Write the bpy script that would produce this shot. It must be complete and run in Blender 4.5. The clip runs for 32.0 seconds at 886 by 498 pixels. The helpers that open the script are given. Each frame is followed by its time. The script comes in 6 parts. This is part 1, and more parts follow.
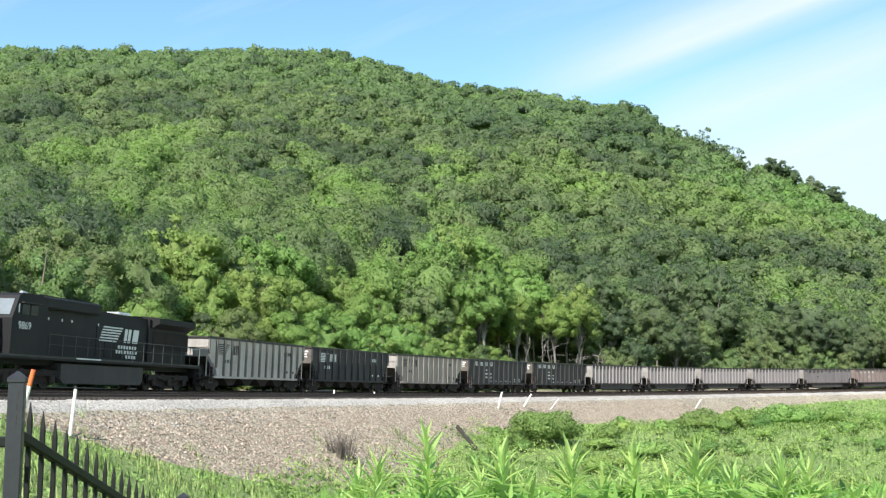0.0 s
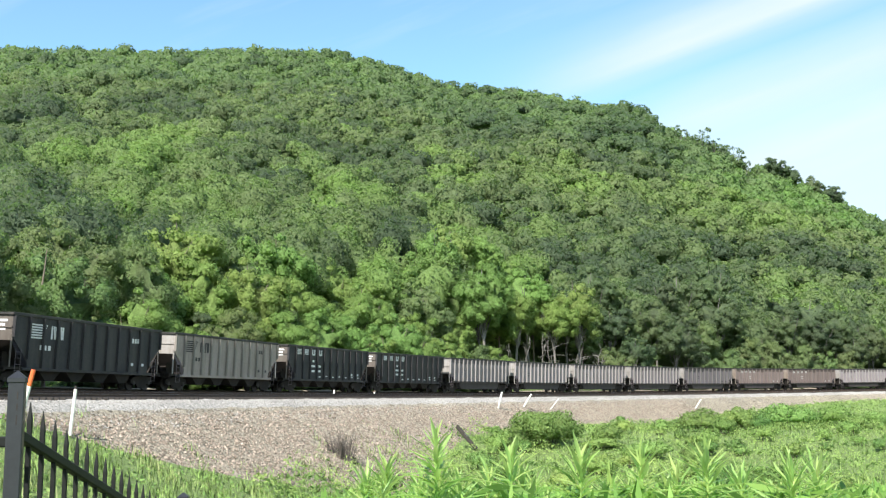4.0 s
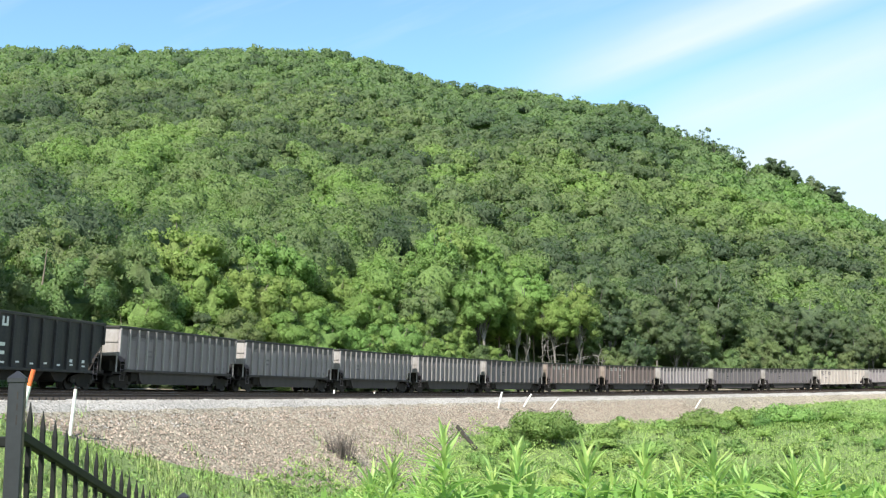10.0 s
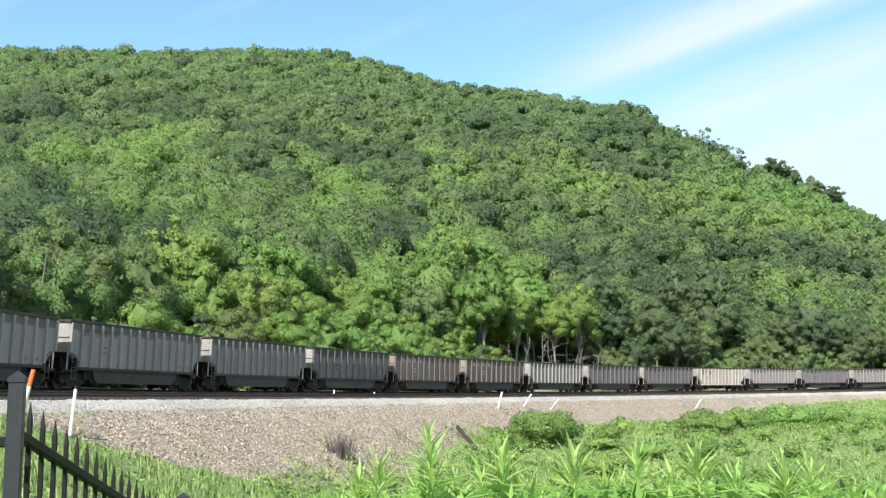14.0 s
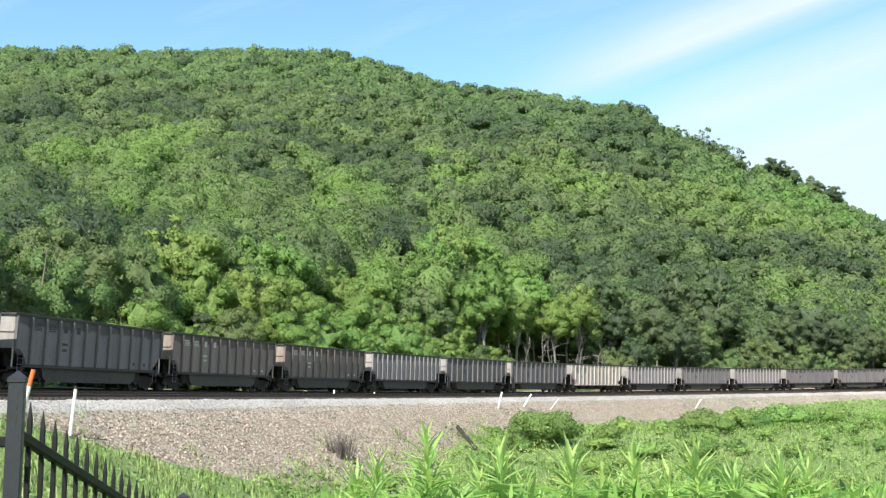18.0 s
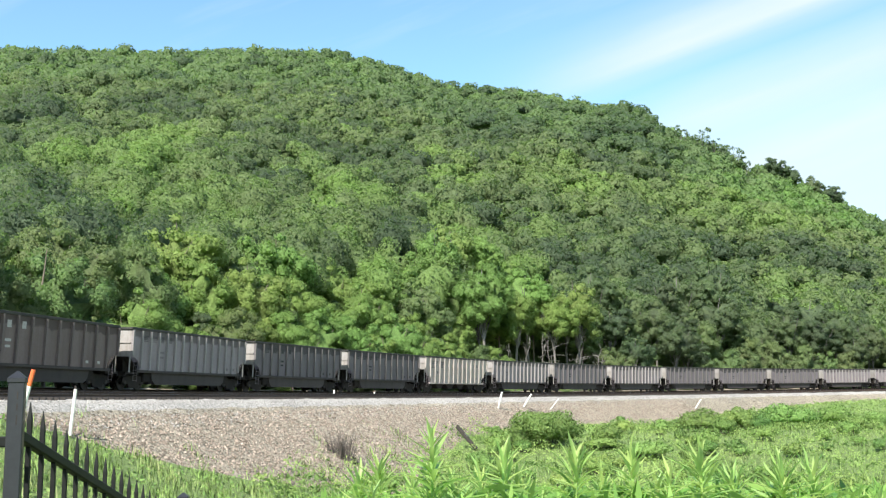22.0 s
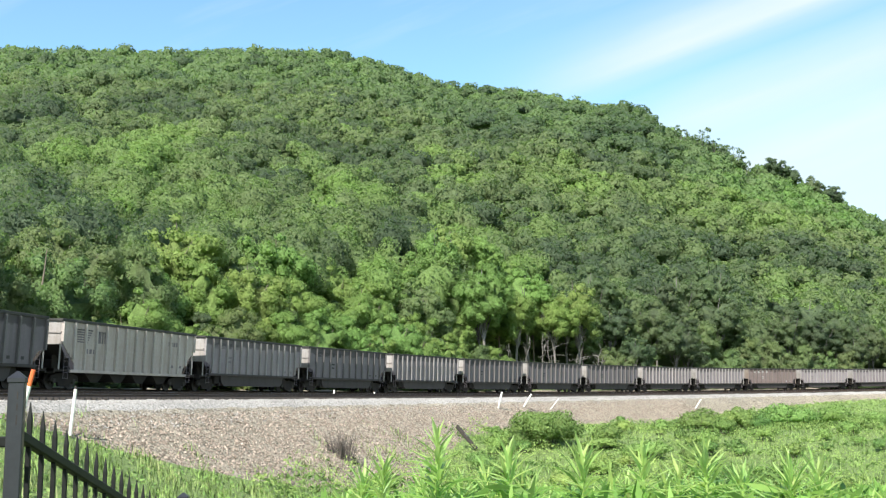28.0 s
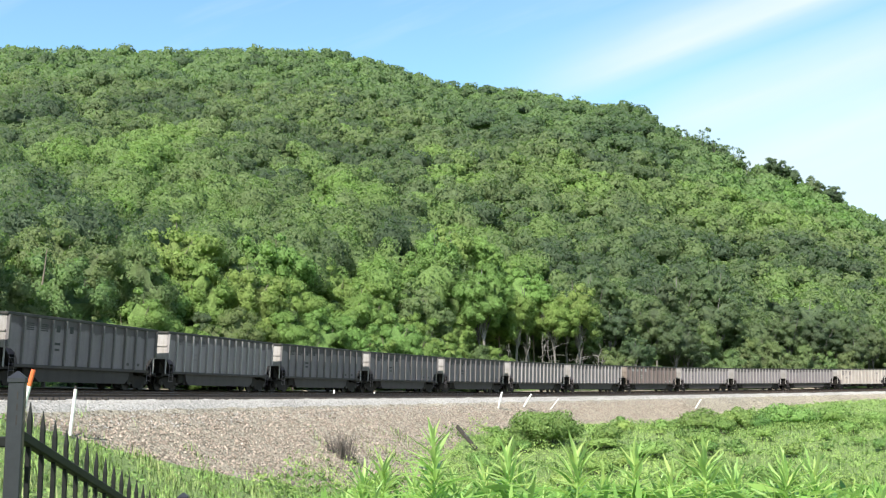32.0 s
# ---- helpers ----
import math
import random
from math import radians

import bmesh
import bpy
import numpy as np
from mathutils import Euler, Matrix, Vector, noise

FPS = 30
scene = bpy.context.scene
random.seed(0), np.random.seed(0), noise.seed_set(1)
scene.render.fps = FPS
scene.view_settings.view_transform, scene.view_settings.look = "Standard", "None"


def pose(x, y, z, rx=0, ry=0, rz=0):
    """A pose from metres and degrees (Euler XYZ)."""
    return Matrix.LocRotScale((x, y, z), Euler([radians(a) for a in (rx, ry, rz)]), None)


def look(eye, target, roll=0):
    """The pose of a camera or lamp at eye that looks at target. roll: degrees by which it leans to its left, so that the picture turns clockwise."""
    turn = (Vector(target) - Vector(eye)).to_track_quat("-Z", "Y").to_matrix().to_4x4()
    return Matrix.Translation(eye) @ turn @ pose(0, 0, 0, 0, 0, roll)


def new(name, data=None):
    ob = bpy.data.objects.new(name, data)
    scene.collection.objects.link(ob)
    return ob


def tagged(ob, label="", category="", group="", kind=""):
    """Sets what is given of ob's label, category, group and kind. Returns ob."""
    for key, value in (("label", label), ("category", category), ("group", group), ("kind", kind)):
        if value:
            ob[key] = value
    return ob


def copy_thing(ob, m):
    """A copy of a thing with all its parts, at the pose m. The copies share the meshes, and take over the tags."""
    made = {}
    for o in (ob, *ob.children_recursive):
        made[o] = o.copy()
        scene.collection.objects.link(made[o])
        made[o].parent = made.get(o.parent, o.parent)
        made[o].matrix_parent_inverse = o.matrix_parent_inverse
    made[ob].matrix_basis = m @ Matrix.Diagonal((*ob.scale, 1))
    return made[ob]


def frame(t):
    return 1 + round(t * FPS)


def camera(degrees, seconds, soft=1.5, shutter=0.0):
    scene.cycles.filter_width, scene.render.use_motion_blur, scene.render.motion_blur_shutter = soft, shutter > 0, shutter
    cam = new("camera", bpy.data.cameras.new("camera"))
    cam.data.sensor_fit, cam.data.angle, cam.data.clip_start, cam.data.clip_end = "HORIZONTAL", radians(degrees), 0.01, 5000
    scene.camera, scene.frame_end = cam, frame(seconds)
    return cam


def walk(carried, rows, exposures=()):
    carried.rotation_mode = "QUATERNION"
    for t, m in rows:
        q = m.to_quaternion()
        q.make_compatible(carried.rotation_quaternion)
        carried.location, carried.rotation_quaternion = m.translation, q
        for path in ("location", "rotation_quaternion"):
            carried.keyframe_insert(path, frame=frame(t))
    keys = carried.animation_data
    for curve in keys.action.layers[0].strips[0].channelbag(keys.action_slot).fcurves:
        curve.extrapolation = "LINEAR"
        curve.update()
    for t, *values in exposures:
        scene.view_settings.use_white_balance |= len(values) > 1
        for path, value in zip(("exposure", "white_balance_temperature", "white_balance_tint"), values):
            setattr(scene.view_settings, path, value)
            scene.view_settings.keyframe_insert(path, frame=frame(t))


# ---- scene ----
cam = camera(45.415, 32.0, soft=1.3)
EYE = (0.0, 0.0, 1.5)
VIEW = look(EYE, (0.0, math.cos(0.1608), 1.5 + math.sin(0.1608)), -0.69)
walk(cam, [(0.0, VIEW), (32.0, VIEW)], exposures=[(0.0, 0.95), (32.0, 0.95)])

# ---- light: clear summer noon, high thin cirrus, sun behind the viewer's left shoulder
SUN_AZ, SUN_EL = radians(199), radians(43)      # compass turn from +y, clockwise


def sky_world():
    w = bpy.data.worlds.new("sky")
    scene.world = w
    w.use_nodes = True
    nt = w.node_tree
    nt.nodes.clear()
    N, L = nt.nodes.new, nt.links.new
    out, bg = N("ShaderNodeOutputWorld"), N("ShaderNodeBackground")
    sky = N("ShaderNodeTexSky")
    sky.sky_type, sky.sun_disc = "NISHITA", False
    sky.sun_elevation, sky.sun_rotation = SUN_EL, SUN_AZ
    sky.altitude, sky.air_density, sky.dust_density, sky.ozone_density = 500, 1.0, 0.3, 1.6
    tc = N("ShaderNodeTexCoord")
    sep = N("ShaderNodeSeparateXYZ")
    L(tc.outputs["Generated"], sep.inputs[0])

    def m(op, a, b=None, clamp=False):
        n = N("ShaderNodeMath")
        n.operation, n.use_clamp = op, clamp
        for i, v in enumerate((a, b)):
            if v is None:
                continue
            if isinstance(v, (int, float)):
                n.inputs[i].default_value = v
            else:
                L(v, n.inputs[i])
        return n.outputs[0]
    # cirrus lies in long streaks: one coordinate along them, one across
    den = m("MAXIMUM", sep.outputs[1], 0.08)
    u = m("DIVIDE", sep.outputs[0], den)
    v = m("DIVIDE", sep.outputs[2], den)
    ca, sa = math.cos(radians(20)), math.sin(radians(20))
    along = m("ADD", m("MULTIPLY", u, ca), m("MULTIPLY", v, sa))
    across = m("SUBTRACT", m("MULTIPLY", v, ca), m("MULTIPLY", u, sa))
    comb = N("ShaderNodeCombineXYZ")
    L(m("MULTIPLY", along, 2.2), comb.inputs[0])
    L(m("MULTIPLY", across, 17.0), comb.inputs[1])
    n1 = N("ShaderNodeTexNoise")
    n1.inputs["Scale"].default_value, n1.inputs["Detail"].default_value = 1.0, 6
    n1.inputs["Roughness"].default_value = 0.6
    L(comb.outputs[0], n1.inputs["Vector"])
    comb2 = N("ShaderNodeCombineXYZ")
    L(m("MULTIPLY", along, 9.0), comb2.inputs[0])
    L(m("MULTIPLY", across, 60.0), comb2.inputs[1])
    n2 = N("ShaderNodeTexNoise")
    n2.inputs["Scale"].default_value, n2.inputs["Detail"].default_value = 1.0, 4
    L(comb2.outputs[0], n2.inputs["Vector"])
    bent = m("ADD", across, m("MULTIPLY", m("SUBTRACT", n1.outputs[0], 0.5), 0.020))
    ramp = N("ShaderNodeMapRange")
    ramp.inputs[1].default_value, ramp.inputs[2].default_value = 0.0, 0.4
    L(bent, ramp.inputs[0])
    cr = N("ShaderNodeValToRGB")
    stops = STREAKS
    el = cr.color_ramp.elements
    while len(el) < len(stops):
        el.new(0.5)
    for e, (p, g) in zip(el, stops):
        e.position, e.color = p, (g, g, g, 1)
    L(ramp.outputs[0], cr.inputs[0])
    fade = N("ShaderNodeMapRange")
    fade.interpolation_type = "SMOOTHSTEP"
    for i, val in enumerate((FADE[0], FADE[1], 0.0, 1.0)):
        fade.inputs[i + 1].default_value = val
    L(along, fade.inputs[0])
    wisps = m("ADD", m("MULTIPLY", n2.outputs[0], 0.35), 0.80)
    amount = m("MULTIPLY", m("MULTIPLY", cr.outputs[0], fade.outputs[0]), wisps, True)
    veil = m("MULTIPLY", m("SUBTRACT", n1.outputs[0], 0.52, True), 0.9)
    amount = m("MAXIMUM", amount, veil, True)
    # unseen high cloud added behind the viewer, to whiten the light from there
    back = N("ShaderNodeMapRange")
    back.interpolation_type = "SMOOTHSTEP"
    for i, val in enumerate((0.25, -0.45, 0.0, 0.55)):
        back.inputs[i + 1].default_value = val
    L(sep.outputs[1], back.inputs[0])
    amount = m("MAXIMUM", amount, back.outputs[0], True)
    mix = N("ShaderNodeMix")
    mix.data_type = "RGBA"
    L(amount, mix.inputs[0])
    air = N("ShaderNodeMix")
    air.data_type, air.blend_type = "RGBA", "MULTIPLY"
    air.inputs[0].default_value = 1.0
    L(sky.outputs[0], air.inputs[6])
    air.inputs[7].default_value = (0.86, 1.04, 1.05, 1)
    L(air.outputs[2], mix.inputs[6])
    mix.inputs[7].default_value = CLOUD
    L(mix.outputs[2], bg.inputs[0])
    bg.inputs[1].default_value = 0.14
    L(bg.outputs[0], out.inputs[0])


STREAKS = ((0.0, 0.60), (0.22, 0.80), (0.31, 0.88), (0.39, 0.60), (0.465, 0.76), (0.52, 0.45), (0.575, 0.12), (0.615, 0.35), (0.650, 0.92), (0.685, 0.80),
           (0.735, 0.36), (0.80, 0.06), (0.90, 0.10), (1.0, 0.0))
FADE = (0.10, 0.36)
CLOUD = (3.25, 3.72, 3.72, 1)
sky_world()
sun = new("sun", bpy.data.lights.new("sun", "SUN"))
sun.data.energy, sun.data.angle, sun.data.color = 5.0, radians(0.53), (1.0, 0.955, 0.88)
TO_SUN = Vector((math.sin(SUN_AZ) * math.cos(SUN_EL), math.cos(SUN_AZ) * math.cos(SUN_EL), math.sin(SUN_EL)))
sun.matrix_world = look(tuple(TO_SUN * 300), (0, 0, 0))

# ---- the line: an arc of 238 m round a centre to the right of the viewer, rising away
CX, CY, RAD, A0 = 211.357, 4.508, 238.42, 2.8436
LENGTH, SPEED = 16.197, 9.2775
CANT = radians(3.0)


def on_line(s, q=0.0):
    """The place s metres along the train's track and q metres inside of it, at rail level."""
    a = A0 - s / RAD
    return Vector((CX + (RAD - q) * math.cos(a), CY + (RAD - q) * math.sin(a), 3.746 + 0.0175 * s))


def line_pose(s):
    """A vehicle on the track with its middle at s: x ahead, y to the inside of the curve."""
    a = A0 - s / RAD
    return Matrix.Translation(on_line(s)) @ Matrix.Rotation(a + math.pi / 2, 4, "Z") @ Matrix.Rotation(0.0175, 4, "Y") @ Matrix.Rotation(-CANT, 4, "X")


# ---- materials
def shader(name):
    mat = bpy.data.materials.new(name)
    mat.use_nodes = True
    nt = mat.node_tree
    return mat, nt, nt.nodes["Principled BSDF"]


def noise_fac(nt, scale, detail=4, rough=0.55, lo=0.3, hi=0.7, coord="Object", stretch=None):
    tc = nt.nodes.new("ShaderNodeTexCoord")
    n = nt.nodes.new("ShaderNodeTexNoise")
    n.inputs["Scale"].default_value, n.inputs["Detail"].default_value, n.inputs["Roughness"].default_value = scale, detail, rough
    src = tc.outputs[coord]
    if stretch:
        mp = nt.nodes.new("ShaderNodeMapping")
        mp.inputs["Scale"].default_value = stretch
        nt.links.new(src, mp.inputs[0])
        src = mp.outputs[0]
    nt.links.new(src, n.inputs["Vector"])
    mr = nt.nodes.new("ShaderNodeMapRange")
    mr.inputs[1].default_value, mr.inputs[2].default_value = lo, hi
    nt.links.new(n.outputs[0], mr.inputs[0])
    return mr.outputs[0]


def mix_rgb(nt, fac, a, b, mode="MIX"):
    n = nt.nodes.new("ShaderNodeMix")
    n.data_type, n.blend_type = "RGBA", mode
    n.clamp_factor = True
    for i, v in ((0, fac), (6, a), (7, b)):
        if isinstance(v, (int, float)):
            n.inputs[i].default_value = v
        elif isinstance(v, tuple):
            n.inputs[i].default_value = (*v[:3], 1)
        else:
            nt.links.new(v, n.inputs[i])
    return n.outputs[2]


def bump(nt, bsdf, height, strength=0.4, dist=0.02):
    b = nt.nodes.new("ShaderNodeBump")
    b.inputs["Strength"].default_value, b.inputs["Distance"].default_value = strength, dist
    nt.links.new(height, b.inputs["Height"])
    nt.links.new(b.outputs[0], bsdf.inputs["Normal"])


def weathered(name, base, dirt, rough=0.6, scale=0.9, amount=0.6, metallic=0.0, streaks=True, fine=9.0, rim=None):
    """Painted metal with large faded patches, fine specks and rain streaks."""
    mat, nt, b = shader(name)
    big = noise_fac(nt, scale, 5, 0.6, 0.42, 0.75)
    small = noise_fac(nt, fine, 4, 0.6, 0.45, 0.8)
    col = mix_rgb(nt, big, base, tuple(x * 0.5 + y * 0.5 for x, y in zip(base, dirt)))
    sc = nt.nodes.new("ShaderNodeMath")
    sc.operation = "MULTIPLY"
    sc.inputs[1].default_value = amount * 0.45
    nt.links.new(small, sc.inputs[0])
    col = mix_rgb(nt, sc.outputs[0], col, dirt)
    if streaks:
        st = noise_fac(nt, 1.5, 6, 0.65, 0.46, 0.80, stretch=(1.6, 1.6, 0.14))
        s2 = nt.nodes.new("ShaderNodeMath")
        s2.operation = "MULTIPLY"
        s2.inputs[1].default_value = amount
        nt.links.new(st, s2.inputs[0])
        col = mix_rgb(nt, s2.outputs[0], col, dirt)
    if rim:
        # ragged dark belt under the top edge: coal dust, with the top rail's shade painted in
        tc = nt.nodes.new("ShaderNodeTexCoord")
        sp = nt.nodes.new("ShaderNodeSeparateXYZ")
        nt.links.new(tc.outputs["Object"], sp.inputs[0])
        ad = nt.nodes.new("ShaderNodeMath")
        ad.operation = "MULTIPLY_ADD"
        nt.links.new(big, ad.inputs[0])
        ad.inputs[1].default_value = 0.25
        nt.links.new(sp.outputs[2], ad.inputs[2])
        mz = nt.nodes.new("ShaderNodeMapRange")
        for i, v in enumerate((rim, rim + 0.12, 0.0, 0.85)):
            mz.inputs[i + 1].default_value = v
        nt.links.new(ad.outputs[0], mz.inputs[0])
        col = mix_rgb(nt, mz.outputs[0], col, tuple(v * 0.55 for v in dirt))
    info = nt.nodes.new("ShaderNodeObjectInfo")
    mr = nt.nodes.new("ShaderNodeMapRange")
    mr.inputs[3].default_value, mr.inputs[4].default_value = 0.86, 1.1
    nt.links.new(info.outputs["Random"], mr.inputs[0])
    hsv = nt.nodes.new("ShaderNodeHueSaturation")
    nt.links.new(mr.outputs[0], hsv.inputs["Value"])
    nt.links.new(col, hsv.inputs["Color"])
    nt.links.new(hsv.outputs[0], b.inputs["Base Color"])
    b.inputs["Roughness"].default_value, b.inputs["Metallic"].default_value = rough, metallic
    b.inputs["Specular IOR Level"].default_value = 0.25
    bump(nt, b, small, 0.25, 0.01)
    return mat


def foliage(name, dark, mid, light, shine=0.45, through_light=0.30, var=0.35, grain=0.0):
    """Leaves: hue by the tint attribute of each plant, with leaf-to-leaf variation, some light passing through."""
    mat, nt, b = shader(name)
    at = nt.nodes.new("ShaderNodeAttribute")
    at.attribute_name = "tint"
    cr = nt.nodes.new("ShaderNodeValToRGB")
    e = cr.color_ramp.elements
    e[0].position, e[0].color = 0.0, (*dark, 1)
    e[1].position, e[1].color = 1.0, (*light, 1)
    k = e.new(0.5)
    k.color = (*mid, 1)
    nt.links.new(at.outputs["Fac"], cr.inputs[0])
    geo = nt.nodes.new("ShaderNodeNewGeometry")
    info = nt.nodes.new("ShaderNodeObjectInfo")
    mr = nt.nodes.new("ShaderNodeMapRange")
    mr.inputs[3].default_value, mr.inputs[4].default_value = 1 - var, 1 + var
    nt.links.new(geo.outputs["Random Per Island"], mr.inputs[0])
    mr2 = nt.nodes.new("ShaderNodeMapRange")
    mr2.inputs[3].default_value, mr2.inputs[4].default_value = 0.48, 0.52
    nt.links.new(info.outputs["Random"], mr2.inputs[0])
    hsv = nt.nodes.new("ShaderNodeHueSaturation")
    nt.links.new(mr2.outputs[0], hsv.inputs["Hue"])
    nt.links.new(mr.outputs[0], hsv.inputs["Value"])
    nt.links.new(cr.outputs[0], hsv.inputs["Color"])
    nt.links.new(hsv.outputs[0], b.inputs["Base Color"])
    b.inputs["Roughness"].default_value = shine
    if grain:
        # clumps of leaves: mottled colour and relief
        clump = noise_fac(nt, grain, 4, 0.75, 0.34, 0.66)
        ml = nt.nodes.new("ShaderNodeMapRange")
        ml.inputs[3].default_value, ml.inputs[4].default_value = 0.74, 1.26
        nt.links.new(clump, ml.inputs[0])
        mm = nt.nodes.new("ShaderNodeMath")
        mm.operation = "MULTIPLY"
        nt.links.new(mr.outputs[0], mm.inputs[0])
        nt.links.new(ml.outputs[0], mm.inputs[1])
        nt.links.new(mm.outputs[0], hsv.inputs["Value"])
        bump(nt, b, clump, 0.7, 0.5 / grain)
    b.inputs["Specular IOR Level"].default_value = 0.35
    tr = nt.nodes.new("ShaderNodeBsdfTranslucent")
    nt.links.new(mix_rgb(nt, 0.4, hsv.outputs[0], (light[0] * 0.95, light[1] * 1.15, light[2] * 0.75)), tr.inputs[0])
    mx = nt.nodes.new("ShaderNodeMixShader")
    mx.inputs[0].default_value = through_light
    nt.links.new(b.outputs[0], mx.inputs[1])
    nt.links.new(tr.outputs[0], mx.inputs[2])
    nt.links.new(mx.outputs[0], nt.nodes["Material Output"].inputs[0])
    return mat


def plain(name, col, rough=0.6, metallic=0.0, scale=6.0, spread=0.25, relief=0.2, gloss=0.5):
    mat, nt, b = shader(name)
    f = noise_fac(nt, scale, 5, 0.6)
    c = mix_rgb(nt, f, tuple(v * (1 - spread) for v in col), tuple(min(1, v * (1 + spread)) for v in col))
    nt.links.new(c, b.inputs["Base Color"])
    b.inputs["Roughness"].default_value, b.inputs["Metallic"].default_value = rough, metallic
    b.inputs["Specular IOR Level"].default_value = gloss
    bump(nt, b, f, relief, 0.01)
    return mat


def ground_mat():
    mat, nt, b = shader("meadow soil")
    a = noise_fac(nt, 0.25, 5, 0.6)
    c = noise_fac(nt, 4.0, 6, 0.7)
    col = mix_rgb(nt, a, (0.19, 0.285, 0.080), (0.25, 0.335, 0.105))
    col = mix_rgb(nt, c, col, (0.10, 0.150, 0.042))
    nt.links.new(col, b.inputs["Base Color"])
    b.inputs["Roughness"].default_value = 0.95
    bump(nt, b, c, 0.8, 0.15)
    return mat


def rubble_mat(name, one, two, three, scale):
    """Broken stone: cells of differing colour with dark joints."""
    mat, nt, b = shader(name)
    tc = nt.nodes.new("ShaderNodeTexCoord")
    vo = nt.nodes.new("ShaderNodeTexVoronoi")
    vo.inputs["Scale"].default_value = scale
    nt.links.new(tc.outputs["Object"], vo.inputs["Vector"])
    sep = nt.nodes.new("ShaderNodeSeparateColor")
    nt.links.new(vo.outputs["Color"], sep.inputs[0])
    col = mix_rgb(nt, sep.outputs[0], one, two)
    mr = nt.nodes.new("ShaderNodeMapRange")
    mr.inputs[1].default_value, mr.inputs[2].default_value = 0.55, 0.9
    nt.links.new(sep.outputs[1], mr.inputs[0])
    col = mix_rgb(nt, mr.outputs[0], col, three)
    big = noise_fac(nt, 0.12, 4, 0.6, 0.35, 0.7)
    hs = nt.nodes.new("ShaderNodeHueSaturation")
    mr2 = nt.nodes.new("ShaderNodeMapRange")
    mr2.inputs[3].default_value, mr2.inputs[4].default_value = 0.82, 1.12
    nt.links.new(big, mr2.inputs[0])
    nt.links.new(mr2.outputs[0], hs.inputs["Value"])
    nt.links.new(col, hs.inputs["Color"])
    nt.links.new(hs.outputs[0], b.inputs["Base Color"])
    b.inputs["Roughness"].default_value = 0.9
    inv = nt.nodes.new("ShaderNodeMath")
    inv.operation = "SUBTRACT"
    inv.inputs[0].default_value = 1.0
    nt.links.new(vo.outputs["Distance"], inv.inputs[1])
    bump(nt, b, inv.outputs[0], 0.6, 0.06)
    return mat


M_GROUND = ground_mat()
M_RUBBLE = rubble_mat("brown rubble", (0.222, 0.184, 0.132), (0.385, 0.338, 0.258), (0.085, 0.070, 0.050), 9.0)
M_BALLAST = rubble_mat("grey ballast", (0.31, 0.292, 0.268), (0.44, 0.415, 0.38), (0.19, 0.177, 0.16), 10.0)
M_STONE = foliage("rubble stone", (0.095, 0.074, 0.055), (0.255, 0.208, 0.158), (0.38, 0.322, 0.256), 0.9, 0.0, 0.38)
M_LEAF_FAR = foliage("hill leaves", (0.086, 0.124, 0.071), (0.184, 0.249, 0.102), (0.213, 0.341, 0.088), 0.65, 0.42, 0.08, 2.3)
M_LEAF_LOCUST = foliage("locust leaves", (0.150, 0.224, 0.086), (0.214, 0.316, 0.100), (0.248, 0.372, 0.102), 0.65, 0.46, 0.10, 3.5)
M_LEAF_WEED = foliage("weed leaves", (0.165, 0.280, 0.086), (0.320, 0.470, 0.138), (0.385, 0.530, 0.165), 0.6, 0.42, 0.10, 7.0)
M_LEAF_NEAR = foliage("tall herb leaves", (0.150, 0.290, 0.062), (0.290, 0.465, 0.115), (0.480, 0.620, 0.220), 0.36, 0.48, 0.2)
M_GRASS = foliage("grass blades", (0.180, 0.300, 0.068), (0.300, 0.450, 0.118), (0.450, 0.470, 0.220), 0.6, 0.35, 0.3)
M_BARK = plain("bark", (0.14, 0.115, 0.09), 0.9, 0, 4.0, 0.4)
M_PALE_BARK = plain("pale bark", (0.165, 0.155, 0.142), 0.9, 0, 4.0, 0.35)
M_DRY = plain("dry stems", (0.115, 0.098, 0.085), 0.9, 0, 4.0, 0.3)
M_RAIL = plain("rusty rail", (0.075, 0.050, 0.038), 0.75, 0.3, 8.0, 0.3)
M_RAILHEAD = plain("worn rail head", (0.35, 0.33, 0.31), 0.35, 0.9, 8.0, 0.15)
M_TIE = plain("tarred tie", (0.036, 0.030, 0.026), 0.9, 0, 5.0, 0.4)
M_FENCE = plain("black powder coat", (0.026, 0.027, 0.031), 0.34, 0.1, 60.0, 0.12, 0.03)
M_BARS = plain("black gloss enamel", (0.010, 0.011, 0.010), 0.55, 0.0, 60.0, 0.15, 0.03, 0.18)
M_WHITE = plain("white plastic", (0.78, 0.77, 0.74), 0.5, 0, 6.0, 0.1)
M_ORANGE = plain("orange plastic", (0.80, 0.16, 0.05), 0.5, 0, 6.0, 0.1)
M_UNDER = weathered("streaky underframe", (0.017, 0.015, 0.014), (0.042, 0.032, 0.025), 0.85, 1.5, 0.5)
M_WHEEL = plain("wheel steel", (0.030, 0.025, 0.022), 0.6, 0.4, 8.0, 0.3)
M_LOCO = weathered("black engine paint", (0.0105, 0.0108, 0.0130), (0.026, 0.023, 0.021), 0.62, 0.6, 0.35)
M_LOCO_GREY = weathered("dusty fuel tank", (0.050, 0.049, 0.048), (0.085, 0.078, 0.070), 0.7, 0.8, 0.5)
M_MARK = plain("white lettering paint", (0.62, 0.62, 0.62), 0.6, 0, 10.0, 0.15)
M_FAINT = plain("worn pale lettering", (0.40, 0.38, 0.365), 0.7, 0, 10.0, 0.3)
